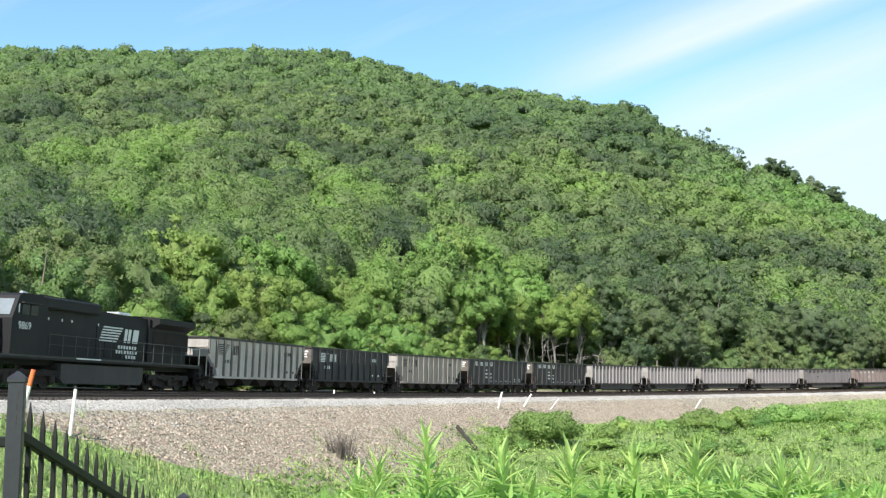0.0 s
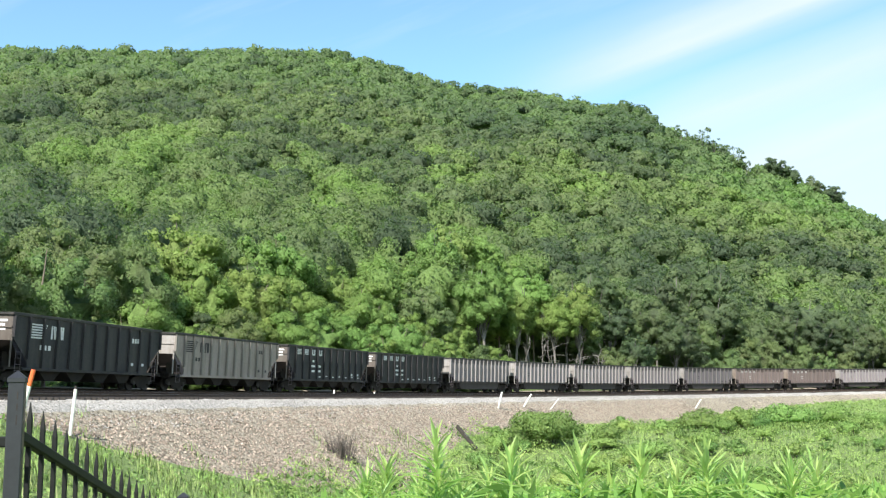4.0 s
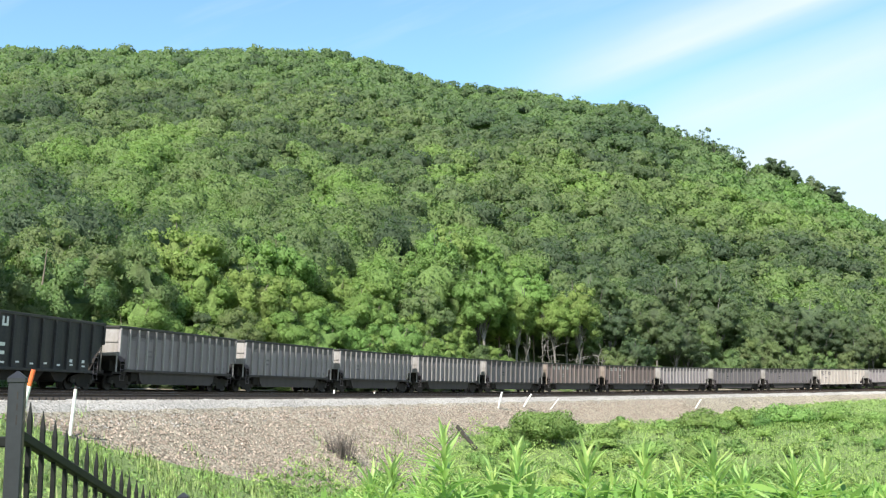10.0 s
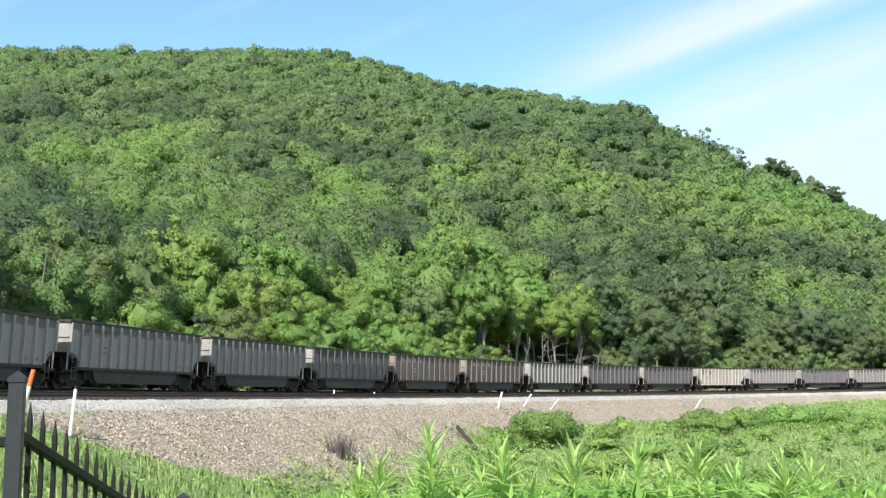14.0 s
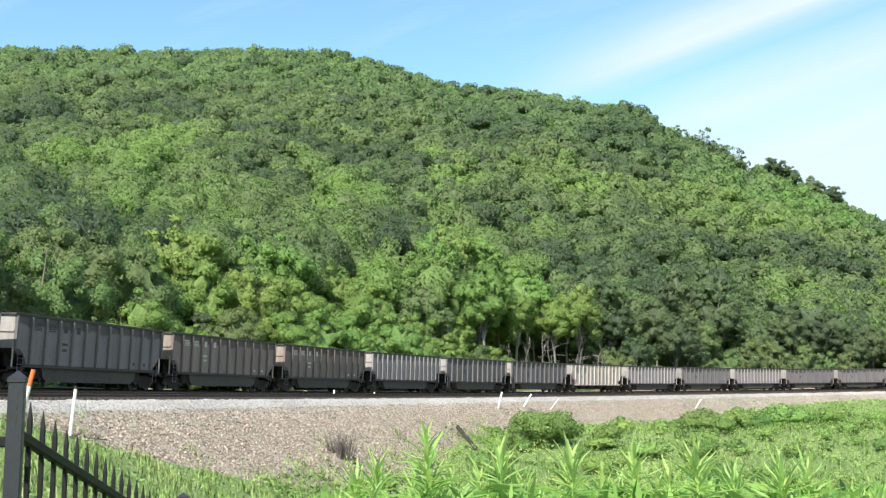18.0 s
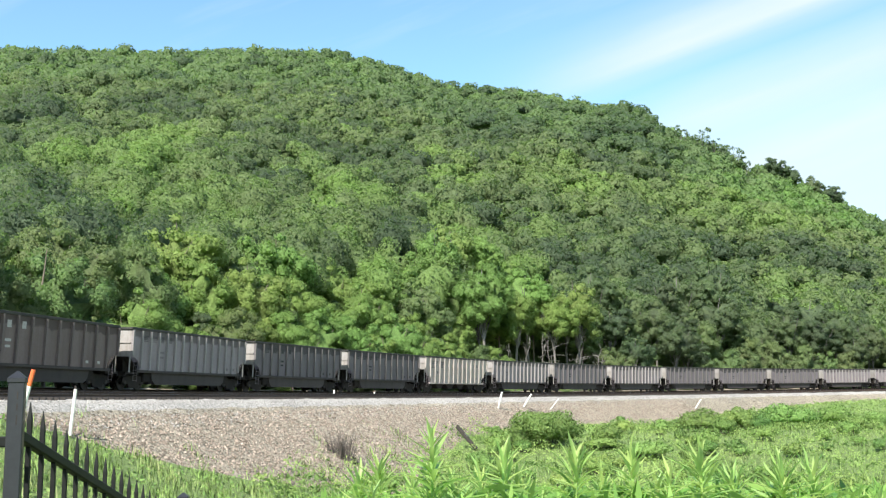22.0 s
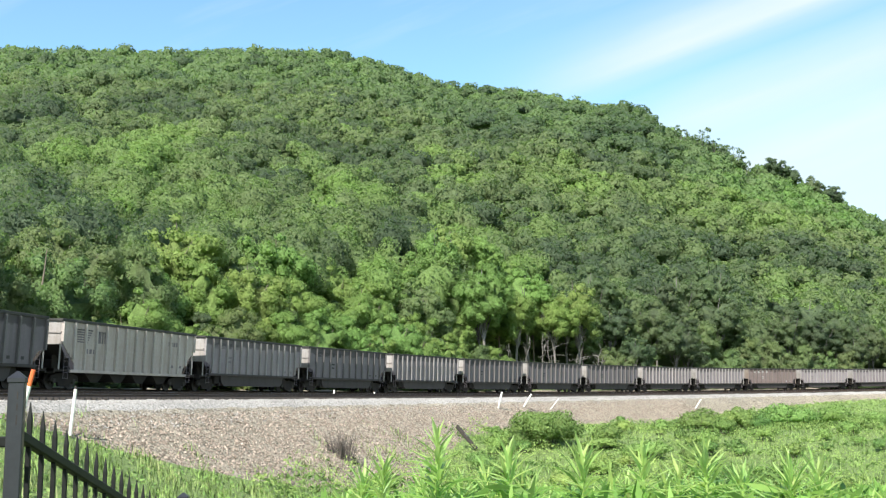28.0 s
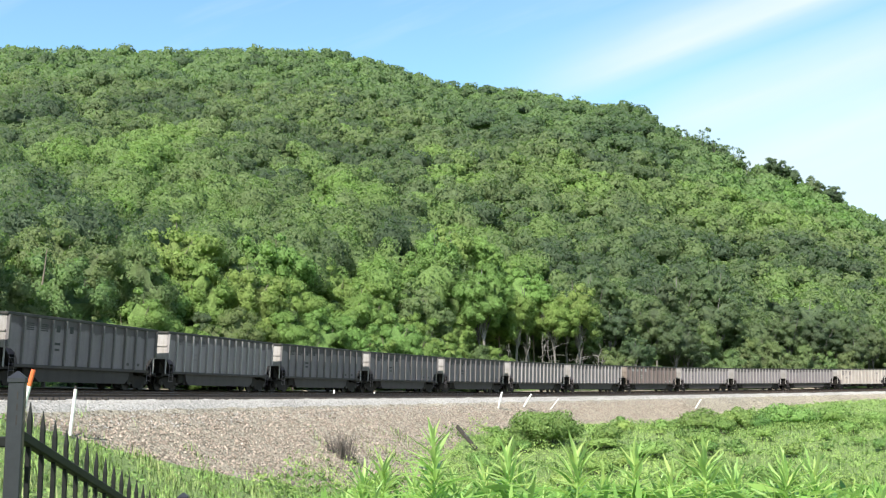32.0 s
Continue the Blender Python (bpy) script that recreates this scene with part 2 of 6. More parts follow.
M_GLASS = plain("cab glass", (0.010, 0.011, 0.013), 0.12, 0.0, 2.0, 0.05, 0.2, 0.2)
# pale base colour paints the sky's reflection on the windscreen
M_SCREEN = plain("sky-pale windscreen glass", (0.16, 0.18, 0.20), 0.10, 0.0, 2.0, 0.1, 0.1, 0.6)
M_SILVER = plain("bare aluminium", (0.60, 0.60, 0.60), 0.4, 0.7, 5.0, 0.15)


# ---- mesh helpers
def link_mesh(name, verts, faces, mat, tint=None, smooth=False, normals=None):
    """One mesh object from arrays: faces all have the same number of corners."""
    me = bpy.data.meshes.new(name)
    verts = np.asarray(verts, np.float32)
    faces = np.asarray(faces, np.int32)
    k = faces.shape[1]
    me.vertices.add(len(verts))
    me.vertices.foreach_set("co", verts.ravel())
    me.loops.add(faces.size)
    me.loops.foreach_set("vertex_index", faces.ravel())
    me.polygons.add(len(faces))
    me.polygons.foreach_set("loop_start", np.arange(0, faces.size, k, dtype=np.int32))
    me.polygons.foreach_set("loop_total", np.full(len(faces), k, np.int32))
    if smooth:
        me.polygons.foreach_set("use_smooth", np.ones(len(faces), bool))
    if tint is not None:
        at = me.attributes.new("tint", "FLOAT", "POINT")
        at.data.foreach_set("value", np.asarray(tint, np.float32))
    if normals is not None:
        me.polygons.foreach_set("use_smooth", np.ones(len(faces), bool))
        at = me.attributes.new("custom_normal", "FLOAT_VECTOR", "POINT")
        at.data.foreach_set("vector", np.asarray(normals, np.float32).ravel())
    me.materials.append(mat)
    me.update(calc_edges=True)
    return me


def part(name, bm, mat, parent=None, label=""):
    me = bm
    if isinstance(bm, bmesh.types.BMesh):
        me = bpy.data.meshes.new(name)
        bm.to_mesh(me)
        bm.free()
        me.materials.append(mat)
    ob = new(name, me)
    if parent is not None:
        ob.parent = parent
    if label:
        ob["label"] = label
    return ob


def box(bm, c, size, rot=None, bev=0.0):
    """A box with its middle at c; bev rounds its edges."""
    g = bmesh.ops.create_cube(bm, size=1.0)
    vs = g["verts"]
    m = Matrix.Translation(c) @ (rot.to_4x4() if rot is not None else Matrix.Identity(4)) @ Matrix.Diagonal((*size, 1))
    bmesh.ops.transform(bm, matrix=m, verts=vs)
    if bev:
        es = list({e for v in vs for e in v.link_edges})
        bmesh.ops.bevel(bm, geom=es, offset=bev, segments=1, affect="EDGES")
    return bm


def rod(bm, a, b, r0, r1=None, n=6):
    """A tapered rod from a to b."""
    a, b = Vector(a), Vector(b)
    d = b - a
    m = Matrix.Translation((a + b) / 2) @ d.to_track_quat("Z", "Y").to_matrix().to_4x4()
    bmesh.ops.create_cone(bm, cap_ends=True, segments=n, radius1=r0, radius2=r0 if r1 is None else r1, depth=d.length, matrix=m)
    return bm


def slab(bm, outline, y0, y1):
    """A plate: an outline in x and z between two places in y."""
    lo = [bm.verts.new((x, y0, z)) for x, z in outline]
    hi = [bm.verts.new((x, y1, z)) for x, z in outline]
    n = len(lo)
    bm.faces.new(lo)
    bm.faces.new(hi[::-1])
    for i in range(n):
        bm.faces.new((lo[i], hi[i], hi[(i + 1) % n], lo[(i + 1) % n]))
    bmesh.ops.recalc_face_normals(bm, faces=bm.faces[:])
    return bm


def nb():
    return bmesh.new()


def thing(name, label, category, group="", m=None):
    ob = tagged(new(name), label, category, group)
    if m is not None:
        ob.matrix_world = m
    return ob


def sstep(a, b, x):
    t = np.clip((np.asarray(x, float) - a) / (b - a), 0, 1)
    return t * t * (3 - 2 * t)


# ---- land
def line_coords(x, y):
    """How far along the line and how far inside of it a place lies."""
    dx, dy = x - CX, y - CY
    rho = np.hypot(dx, dy)
    a = np.mod(np.arctan2(dy, dx), 2 * np.pi)
    return (A0 - a) * RAD, RAD - rho


def inner_ground(x, y):
    d = np.hypot(x, y)
    z = -3.3 * sstep(1.0, 18, d)
    z = z + 3.7 * sstep(62, 98, y) + 3.6 * sstep(125, 195, y)
    left = np.clip(-x - 1.5, 0, 17)
    z = z + (0.19 * left + 0.0094 * left ** 2) * sstep(20, 42, d)
    z = z + 0.9 * sstep(5, -30, y)
    return z


RIDGE_T = (-0.60, -0.418, -0.28, -0.203, -0.104, -0.055, -0.013, 0.01, 0.094, 0.142, 0.195, 0.214, 0.276, 0.292, 0.315, 0.366, 0.418, 0.60)
RIDGE_V = (0.352, 0.356, 0.352, 0.355, 0.352, 0.336, 0.323, 0.317, 0.320, 0.310, 0.304, 0.286, 0.260, 0.240, 0.242, 0.219, 0.190, 0.117)
TREE_H = 12.5
CROWN_OVER = 13.0


def foot_distance(ux, uy, w):
    """From the viewer along a unit direction to the circle w metres outside the line."""
    b = ux * CX + uy * CY
    c = CX * CX + CY * CY - (RAD + w) ** 2
    return b + np.sqrt(b * b - c)


def reach(az):
    """From the foot of the slope to the ridge, along a bearing."""
    return 310 + 130 * sstep(0.15, -0.20, az)


def hill(x, y):
    """The wooded mountain side outside the curve: easy at its foot, then steepening to the ridge."""
    d = np.maximum(np.hypot(x, y), 0.1)
    ux, uy = x / d, y / d
    az = np.arctan2(ux, uy)
    t = np.tan(np.clip(az, -0.6, 0.6))
    v = np.interp(t, RIDGE_T, RIDGE_V)
    d0 = foot_distance(ux, uy, 9.0)
    far = reach(az)
    d1 = d0 + far
    s, q = line_coords(x, y)
    base = 3.2 + 0.0175 * np.clip(s, -300, 300)
    crest = d1 * v * np.cos(az) + 1.5 - CROWN_OVER + 8.0 * sstep(0.15, -0.05, az)
    f = np.clip((d - d0) / far, 0, None)
    up = np.where(f < 1, np.clip(f, 0, 1) ** 1.18, 1 - 0.45 * (f - 1))
    z = base + (crest - base) * np.maximum(up, 0.0)
    roll_ = 2.0 * np.sin(az * 40 + d * 0.02) * np.sin(d * 0.045 + az * 9) * sstep(0.05, 0.25, f) * sstep(1.0, 0.8, f)
    return z + roll_


def bank(q, s):
    """Height of the graded bed and of the dumped-stone bank on its inner side."""
    rail = 3.746 + 0.0175 * s
    top = rail - 0.30 - 0.070 * np.clip(q, -4, 6.3)
    return np.where(q > 6.3, top - 0.62 * (q - 6.3), np.where(q < -6.0, top - 0.25 * (-6.0 - q), top))


def land(x, y):
    x, y = np.asarray(x, float), np.asarray(y, float)
    s, q = line_coords(x, y)
    inside = np.maximum(inner_ground(x, y), np.where(q < 40, bank(np.minimum(q, 40), np.clip(s, -300, 300)), -99) - 0.25)
    inside = np.where(q < 7.4, bank(np.minimum(q, 40), np.clip(s, -300, 300)) - 0.25, inside)
    outside = hill(x, y)
    edge = np.maximum(bank(np.maximum(q, -9), np.clip(s, -300, 300)) - 0.25, -50)
    return np.where(q > 0, inside, np.where(q > -9, edge, np.maximum(outside, edge)))


def build_ground():
    rr = np.concatenate([np.arange(0, 12, 0.6), np.arange(12, 60, 1.5), np.arange(60, 84, 2.4), np.arange(84, 170, 1.2), np.arange(170, 240, 3.0), np.arange(240, 520, 10.0), np.array([600, 800, 1200, 2000, 4000])])
    aa = np.concatenate([np.arange(-0.5, 0.5, 0.0042), np.linspace(0.5, 2 * np.pi - 0.5, 100, endpoint=False)])
    na = len(aa)
    R_, A_ = np.meshgrid(rr, aa, indexing="ij")
    X, Y = R_ * np.sin(A_), R_ * np.cos(A_)
    Z = land(X, Y)
    far = R_ > 560
    Z = np.where(far, -8.0, Z)
    verts = np.stack([X, Y, Z], -1).reshape(-1, 3)
    i = np.arange(len(rr) - 1)[:, None]
    j = np.arange(na)[None, :]
    a = i * na + j
    b = i * na + (j + 1) % na
    faces = np.stack([a, b, b + na, a + na], -1).reshape(-1, 4)[:, ::-1]
    ob = new("ground", link_mesh("ground", verts, faces, M_GROUND, smooth=True))
    tagged(ob, "weedy green ground falling away to a hollow and rising to a hill", "ground", kind="structure")


build_ground()


def strip(name, s0, s1, ds, qs, zf, mat, label, category):
    """A band of ground along the line, across the offsets qs."""
    ss = np.arange(s0, s1 + ds, ds)
    S, Q = np.meshgrid(ss, np.asarray(qs, float), indexing="ij")
    a = A0 - S / RAD
    X, Y = CX + (RAD - Q) * np.cos(a), CY + (RAD - Q) * np.sin(a)
    Z = zf(Q, S)
    n = len(qs)
    i, j = np.meshgrid(np.arange(len(ss) - 1), np.arange(n - 1), indexing="ij")
    k = (i * n + j).ravel()
    faces = np.stack([k, k + 1, k + n + 1, k + n], -1)
    ob = new(name, link_mesh(name, np.stack([X, Y, Z], -1).reshape(-1, 3), faces, mat, smooth=True))
    return tagged(ob, label, category, kind="structure")


def wob(q, s, amp, f):
    return amp * (np.sin(s * f + q * 2.1) * np.sin(q * f * 1.7 - s * 0.31 * f + 1.3) + 0.6 * np.sin(s * f * 2.3 + 0.7) * np.sin(q * f * 2.9))


strip("ballast", -140, 300, 0.8, list(np.linspace(-6.6, 7.0, 27)), lambda q, s: bank(q, s) + wob(q, s, 0.05, 1.3), M_BALLAST,
      "pale grey crushed stone bed under two curved tracks", "track ballast")
strip("rubble_bank", -140, 240, 0.8, list(np.linspace(7.0, 21, 25)), lambda q, s: bank(q, s) + wob(q, s, 0.05, 1.3), M_RUBBLE,
      "brown dumped-stone bank sloping down from the track", "stone bank")
strip("stone_berm", -90, 160, 0.8, list(np.linspace(-9.6, -6.0, 13)), lambda q, s: bank(np.maximum(q, -6.0), s) + (0.45 + 0.12 * np.sin(s * 0.37) * np.sin(s * 0.13)) * np.sin((q + 9.6) / 3.6 * math.pi) - 0.12 + wob(q, s, 0.06, 1.9), M_RUBBLE,
      "low berm of brown broken stone beyond the tracks", "stone bank")


# ---- rails and ties of the two tracks
def rail_line(name, q, drop):
    prof = [(-0.07, -0.172), (0.07, -0.172), (0.07, -0.155), (0.012, -0.13), (0.012, -0.045), (0.037, -0.035), (0.037, -0.004), (0.028, 0.0),
            (-0.028, 0.0), (-0.037, -0.004), (-0.037, -0.035), (-0.012, -0.045), (-0.012, -0.13), (-0.07, -0.155)]
    ss = np.arange(-140, 300.1, 2.0)
    n = len(prof)
    vs, fs = [], []
    for s in ss:
        for dq, dz in prof:
            p = on_line(s, q + dq)
            vs.append((p.x, p.y, p.z + drop + dz))
    for i in range(len(ss) - 1):
        for j in range(n):
            a, b = i * n + j, i * n + (j + 1) % n
            fs.append((a, b, b + n, a + n))
    me = link_mesh(name, vs, fs, M_RAIL)
    me.materials.append(M_RAILHEAD)
    me.polygons.foreach_set("material_index", np.array([1 if 6 <= (k % n) <= 8 else 0 for k in range(len(fs))], np.int32))
    return part(name, me, M_RAIL)


def track(q, drop, label):
    tr = tagged(new("track"), label, "railway track", "curved tracks")
    for side in (-1, 1):
        r = rail_line("rail", q + side * 0.755, drop - side * 0.079)
        r.parent = tr
    vs, fs = [], []
    n = 0
    for s in np.arange(-60, 220, 0.56):
        c0, c1 = on_line(s, q - 1.3), on_line(s, q + 1.3)
        along = (on_line(s + 0.115, q) - on_line(s - 0.115, q)) / 2
        for c, sg in ((c0, 1), (c1, -1)):
            for e in (-1, 1):
                for z in (-0.34, -0.175):
                    vs.append((c.x + along.x * e, c.y + along.y * e, c.z + drop + 0.07 * 1.3 * sg + z))
        fs += [(n, n + 2, n + 3, n + 1), (n + 4, n + 5, n + 7, n + 6), (n, n + 1, n + 5, n + 4), (n + 2, n + 6, n + 7, n + 3), (n + 1, n + 3, n + 7, n + 5)]
        n += 8
    t = part("ties", link_mesh("ties", vs, fs, M_TIE), M_TIE, tr, "dark timber ties half sunk in the stone")
    t["kind"] = "stuff"
    return tr


track(0.0, 0.0, "rusty curved railway track on dark ties carrying the train")
track(4.1, -0.29, "empty rusty curved railway track with worn rail heads")


# ---- foliage
def crown_shape(rng, lobes, flat, low, lobe, spread=(0.45, 0.70)):
    """Lobe centres and radii of a crown about one unit in radius, and a function that gives its surface."""
    c = []
    while len(c) < lobes:
        p = rng.normal(size=3)
        p /= np.linalg.norm(p)
        if p[2] < low:
            continue
        c.append(p * rng.uniform(*spread) * np.array([1, 1, flat]))
    c = np.array(c)
    r = rng.uniform(*lobe, size=lobes)

    def surface(d):
        along = d @ c.T
        disc = along ** 2 - ((c ** 2).sum(1) - r ** 2)[None]
        out_ = np.where(disc > 0, along + np.sqrt(np.maximum(disc, 0)), 0)
        k = out_.argmax(1)
        rad = np.maximum(out_.max(1), 0.45)
        p = d * rad[:, None]
        n = p - c[k]
        n /= np.linalg.norm(n, axis=1)[:, None] + 1e-6
        return p, n
    return surface, c, r


def crown_leaves(rng, shape, n, low, outer=1.12, inner=0.78, squash=1.0):
    """Leaf places and outward directions over the open sides of a crown's lobes."""
    _, c, r = shape
    P, M = [], []
    while sum(len(p) for p in P) < n:
        k = rng.choice(len(r), 2 * n, p=r ** 2 / (r ** 2).sum())
        d = rng.normal(size=(2 * n, 3))
        d /= np.linalg.norm(d, axis=1)[:, None]
        p = c[k] + d * r[k, None]
        gap = np.linalg.norm(p[:, None] - c[None], axis=2) - 0.93 * r[None]
        gap[np.arange(len(k)), k] = 1
        out_ = c[k] / (np.linalg.norm(c[k], axis=1)[:, None] + 1e-6)
        ok = (gap.min(1) > 0) & ((d * out_).sum(1) > -0.25) & (p[:, 2] > low - 0.25)
        u = inner + (outer - inner) * rng.uniform(0, 1, len(k)) ** 0.6
        P.append((c[k] + d * (r[k] * u)[:, None] * np.array([1, 1, squash]))[ok])
        M.append(d[ok])
    return np.concatenate(P)[:n], np.concatenate(M)[:n]


def lobe_hearts(shape, shrink=0.74, squash=0.7):
    """The closed hearts of a crown's lobes, as rough balls of triangles with their directions."""
    _, c, r = shape
    bm = nb()
    bmesh.ops.create_icosphere(bm, subdivisions=1, radius=1.0)
    ball = np.array([[v.co[:] for v in f.verts] for f in bm.faces]).reshape(-1, 3)
    bm.free()
    rough = 1 + 0.10 * np.sin(ball @ np.array([5.1, 3.3, 4.2])) * np.sin(ball @ np.array([-3.7, 6.1, 2.9]))
    V = np.concatenate([k + ball * (rough * q * shrink)[:, None] * np.array([1, 1, squash]) for k, q in zip(c, r)])
    N_ = np.concatenate([ball + 0.45 * k for k in c])
    return V, N_ / np.linalg.norm(N_, axis=1)[:, None]


def leaf_quads(rng, c, nrm, size, ruffle=0.7, slim=0.62):
    """Pointed four-cornered leaf sprays at c, facing about along nrm."""
    n = len(c)
    v = nrm + rng.normal(size=(n, 3)) * ruffle
    v /= np.linalg.norm(v, axis=1)[:, None]
    v *= np.where((v * nrm).sum(1) < 0, -1.0, 1.0)[:, None]
    t = np.cross(v, rng.normal(size=(n, 3)))
    t /= np.linalg.norm(t, axis=1)[:, None] + 1e-9
    w = np.cross(v, t)
    a = np.asarray(size)[:, None] * t
    b = np.asarray(size)[:, None] * slim * w
    k = rng.uniform(-0.3, 0.3, (n, 1))
    return np.stack([c - a, c - b + a * k, c + a, c + b + a * k], 1).reshape(-1, 3)


def soft_normals(rng, c, n, up=0.55, loose=0.34):
    """Shading directions for leaf sprays: mostly those of the bough they sit on."""
    m = n * 0.75 + c / (np.linalg.norm(c, axis=1)[:, None] + 1e-6) * 0.55 + np.array([0, 0, up]) + rng.normal(size=n.shape) * loose
    m /= np.linalg.norm(m, axis=1)[:, None]
    return np.repeat(m, 4, axis=0)


def crown_core(rng, shape, n, low, shrink=0.84, spread=0.085):
    """The inner clumps of leaves, spread evenly over the crown: four corners each, with their directions."""
    g = (np.arange(n) + 0.5) * 2 / n - 1
    dirs = []
    for ax in range(3):
        for sg in (-1, 1):
            u, v = np.meshgrid(g, g, indexing="ij")
            q = np.zeros((n * n, 3))
            q[:, ax] = sg
            q[:, (ax + 1) % 3] = np.tan((u.ravel() + rng.uniform(-0.7, 0.7, n * n) / n) * math.pi / 4)
            q[:, (ax + 2) % 3] = np.tan((v.ravel() + rng.uniform(-0.7, 0.7, n * n) / n) * math.pi / 4)
            dirs.append(q)
    d = np.concatenate(dirs)
    d /= np.linalg.norm(d, axis=1)[:, None]
    d = d[d[:, 2] > low - 0.2]
    p, m = shape[0](d)
    p = p * (shrink + rng.normal(0, spread, (len(p), 1)))
    size = np.linalg.norm(p, axis=1) * rng.uniform(0.55, 1.1, len(p)) * 0.74 / n
    return leaf_quads(rng, p, m, size, 0.45, 0.75), soft_normals(rng, p, m, 0.55, 0.22)


def crown_solid(shape, n, low, shrink=0.72):
    """The closed heart of a crown: patches that meet, four corners each, with their directions."""
    g = np.linspace(-1, 1, n + 1)
    quads = []
    u, v = np.meshgrid(np.arange(n), np.arange(n), indexing="ij")
    u, v = u.ravel(), v.ravel()
    for ax in range(3):
        for sg in (-1, 1):
            q = np.zeros((len(u), 4, 3))
            for k, (du, dv) in enumerate(((0, 0), (1, 0), (1, 1), (0, 1))):
                q[:, k, ax] = sg
                q[:, k, (ax + 1) % 3] = np.tan(g[u + du] * math.pi / 4)
                q[:, k, (ax + 2) % 3] = np.tan(g[v + dv] * math.pi / 4)
            quads.append(q if sg > 0 else q[:, ::-1])
    q = np.concatenate(quads)
    q = q[q[:, :, 2].mean(1) > low - 0.5].reshape(-1, 3)
    q /= np.linalg.norm(q, axis=1)[:, None]
    p, m = shape[0](q)
    m = m + 0.45 * p + np.array([0, 0, 0.1])
    return p * shrink, m / np.linalg.norm(m, axis=1)[:, None]


def whole_crown(rng, shape, n, low, solid, inner=0.72, spread=0.085):
    """Heart and clumps together."""
    a, an = crown_solid(shape, solid, low, inner)
    b, bn = crown_core(rng, shape, n, low, 0.90, spread)
    return np.concatenate([a, b]), np.concatenate([an, bn])


def quad_faces(nq):
    return np.arange(nq * 4, dtype=np.int32).reshape(-1, 4)


def patch_noise(x, y, f, ph):
    return (np.sin(x * f + ph) * np.sin(y * f * 1.31 + ph * 2) + np.sin(x * f * 2.7 + y * f * 1.1 + ph * 3) * 0.6 + np.sin(y * f * 3.9 - x * f * 2.1 + ph) * 0.4) / 2


def hill_trees(seed=5):
    """Places of the trees on the mountain side, large crowns first: x, y, share of the way up, azimuth, crown radius."""
    rng = random.Random(seed)
    cells, out = {}, []
    for radius, spread, tries in ((4.3, 0.6, 2600), (3.5, 0.5, 9000), (2.7, 0.4, 14000), (2.0, 0.3, 6000)):
        for _ in range(tries):
            az = rng.uniform(-0.412, 0.412)
            f = rng.uniform(0.0016, 1.04) ** 0.62
            ux, uy = math.sin(az), math.cos(az)
            d = float(foot_distance(ux, uy, 9.0)) + 4 + float(reach(az)) * f
            r = radius + rng.uniform(-spread, spread)
            if f > 1.03 or (f < 0.06 and r < 2.4):
                continue
            x, y = d * ux, d * uy
            cx, cy = int(x // 12), int(y // 12)
            ok = True
            for i in (-1, 0, 1):
                for j in (-1, 0, 1):
                    for px, py, pr in cells.get((cx + i, cy + j), ()):
                        if (px - x) ** 2 + (py - y) ** 2 < (0.70 * (r + pr)) ** 2:
                            ok = False
            if ok:
                cells.setdefault((cx, cy), []).append((x, y, r))
                out.append((x, y, f, az, r))
    return np.array(out)


# stands of fresh locust and of dull oak, placed to fit the camera's view: bearing in degrees, share up the slope,
# half-width, half-height
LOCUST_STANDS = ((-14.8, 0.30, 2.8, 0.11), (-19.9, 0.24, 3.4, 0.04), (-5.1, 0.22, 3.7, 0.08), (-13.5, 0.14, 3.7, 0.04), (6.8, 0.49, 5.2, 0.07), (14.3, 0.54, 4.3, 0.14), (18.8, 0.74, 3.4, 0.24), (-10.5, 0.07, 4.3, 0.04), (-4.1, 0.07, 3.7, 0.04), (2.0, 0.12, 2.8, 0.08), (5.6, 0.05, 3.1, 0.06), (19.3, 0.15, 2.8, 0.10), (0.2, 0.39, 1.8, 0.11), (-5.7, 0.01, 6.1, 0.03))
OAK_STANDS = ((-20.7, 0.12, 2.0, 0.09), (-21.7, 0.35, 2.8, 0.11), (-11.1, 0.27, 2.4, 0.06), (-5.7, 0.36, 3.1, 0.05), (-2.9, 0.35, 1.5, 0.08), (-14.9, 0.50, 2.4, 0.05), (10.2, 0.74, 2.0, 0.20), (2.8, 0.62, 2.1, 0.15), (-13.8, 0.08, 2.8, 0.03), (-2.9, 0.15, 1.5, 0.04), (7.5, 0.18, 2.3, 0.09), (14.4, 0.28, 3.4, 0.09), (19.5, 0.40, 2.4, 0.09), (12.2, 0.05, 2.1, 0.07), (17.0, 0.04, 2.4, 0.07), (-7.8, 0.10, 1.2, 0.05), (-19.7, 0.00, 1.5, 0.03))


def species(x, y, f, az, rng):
    """0 dull dark oak, 1 fresh yellow-green locust; locusts keep to the lower slope, and in stands fitted to the
    camera's view.
    """
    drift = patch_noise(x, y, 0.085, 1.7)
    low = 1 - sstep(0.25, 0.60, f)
    # upper slope tinted lighter, its haze put into the leaf colour
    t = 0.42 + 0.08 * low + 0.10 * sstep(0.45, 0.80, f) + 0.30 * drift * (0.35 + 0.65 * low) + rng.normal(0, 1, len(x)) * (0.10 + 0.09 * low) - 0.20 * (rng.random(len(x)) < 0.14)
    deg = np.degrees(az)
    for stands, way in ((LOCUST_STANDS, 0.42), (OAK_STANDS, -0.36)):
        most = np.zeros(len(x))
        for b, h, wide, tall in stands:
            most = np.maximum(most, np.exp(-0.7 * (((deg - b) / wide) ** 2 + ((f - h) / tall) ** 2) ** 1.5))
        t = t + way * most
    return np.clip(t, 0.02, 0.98)


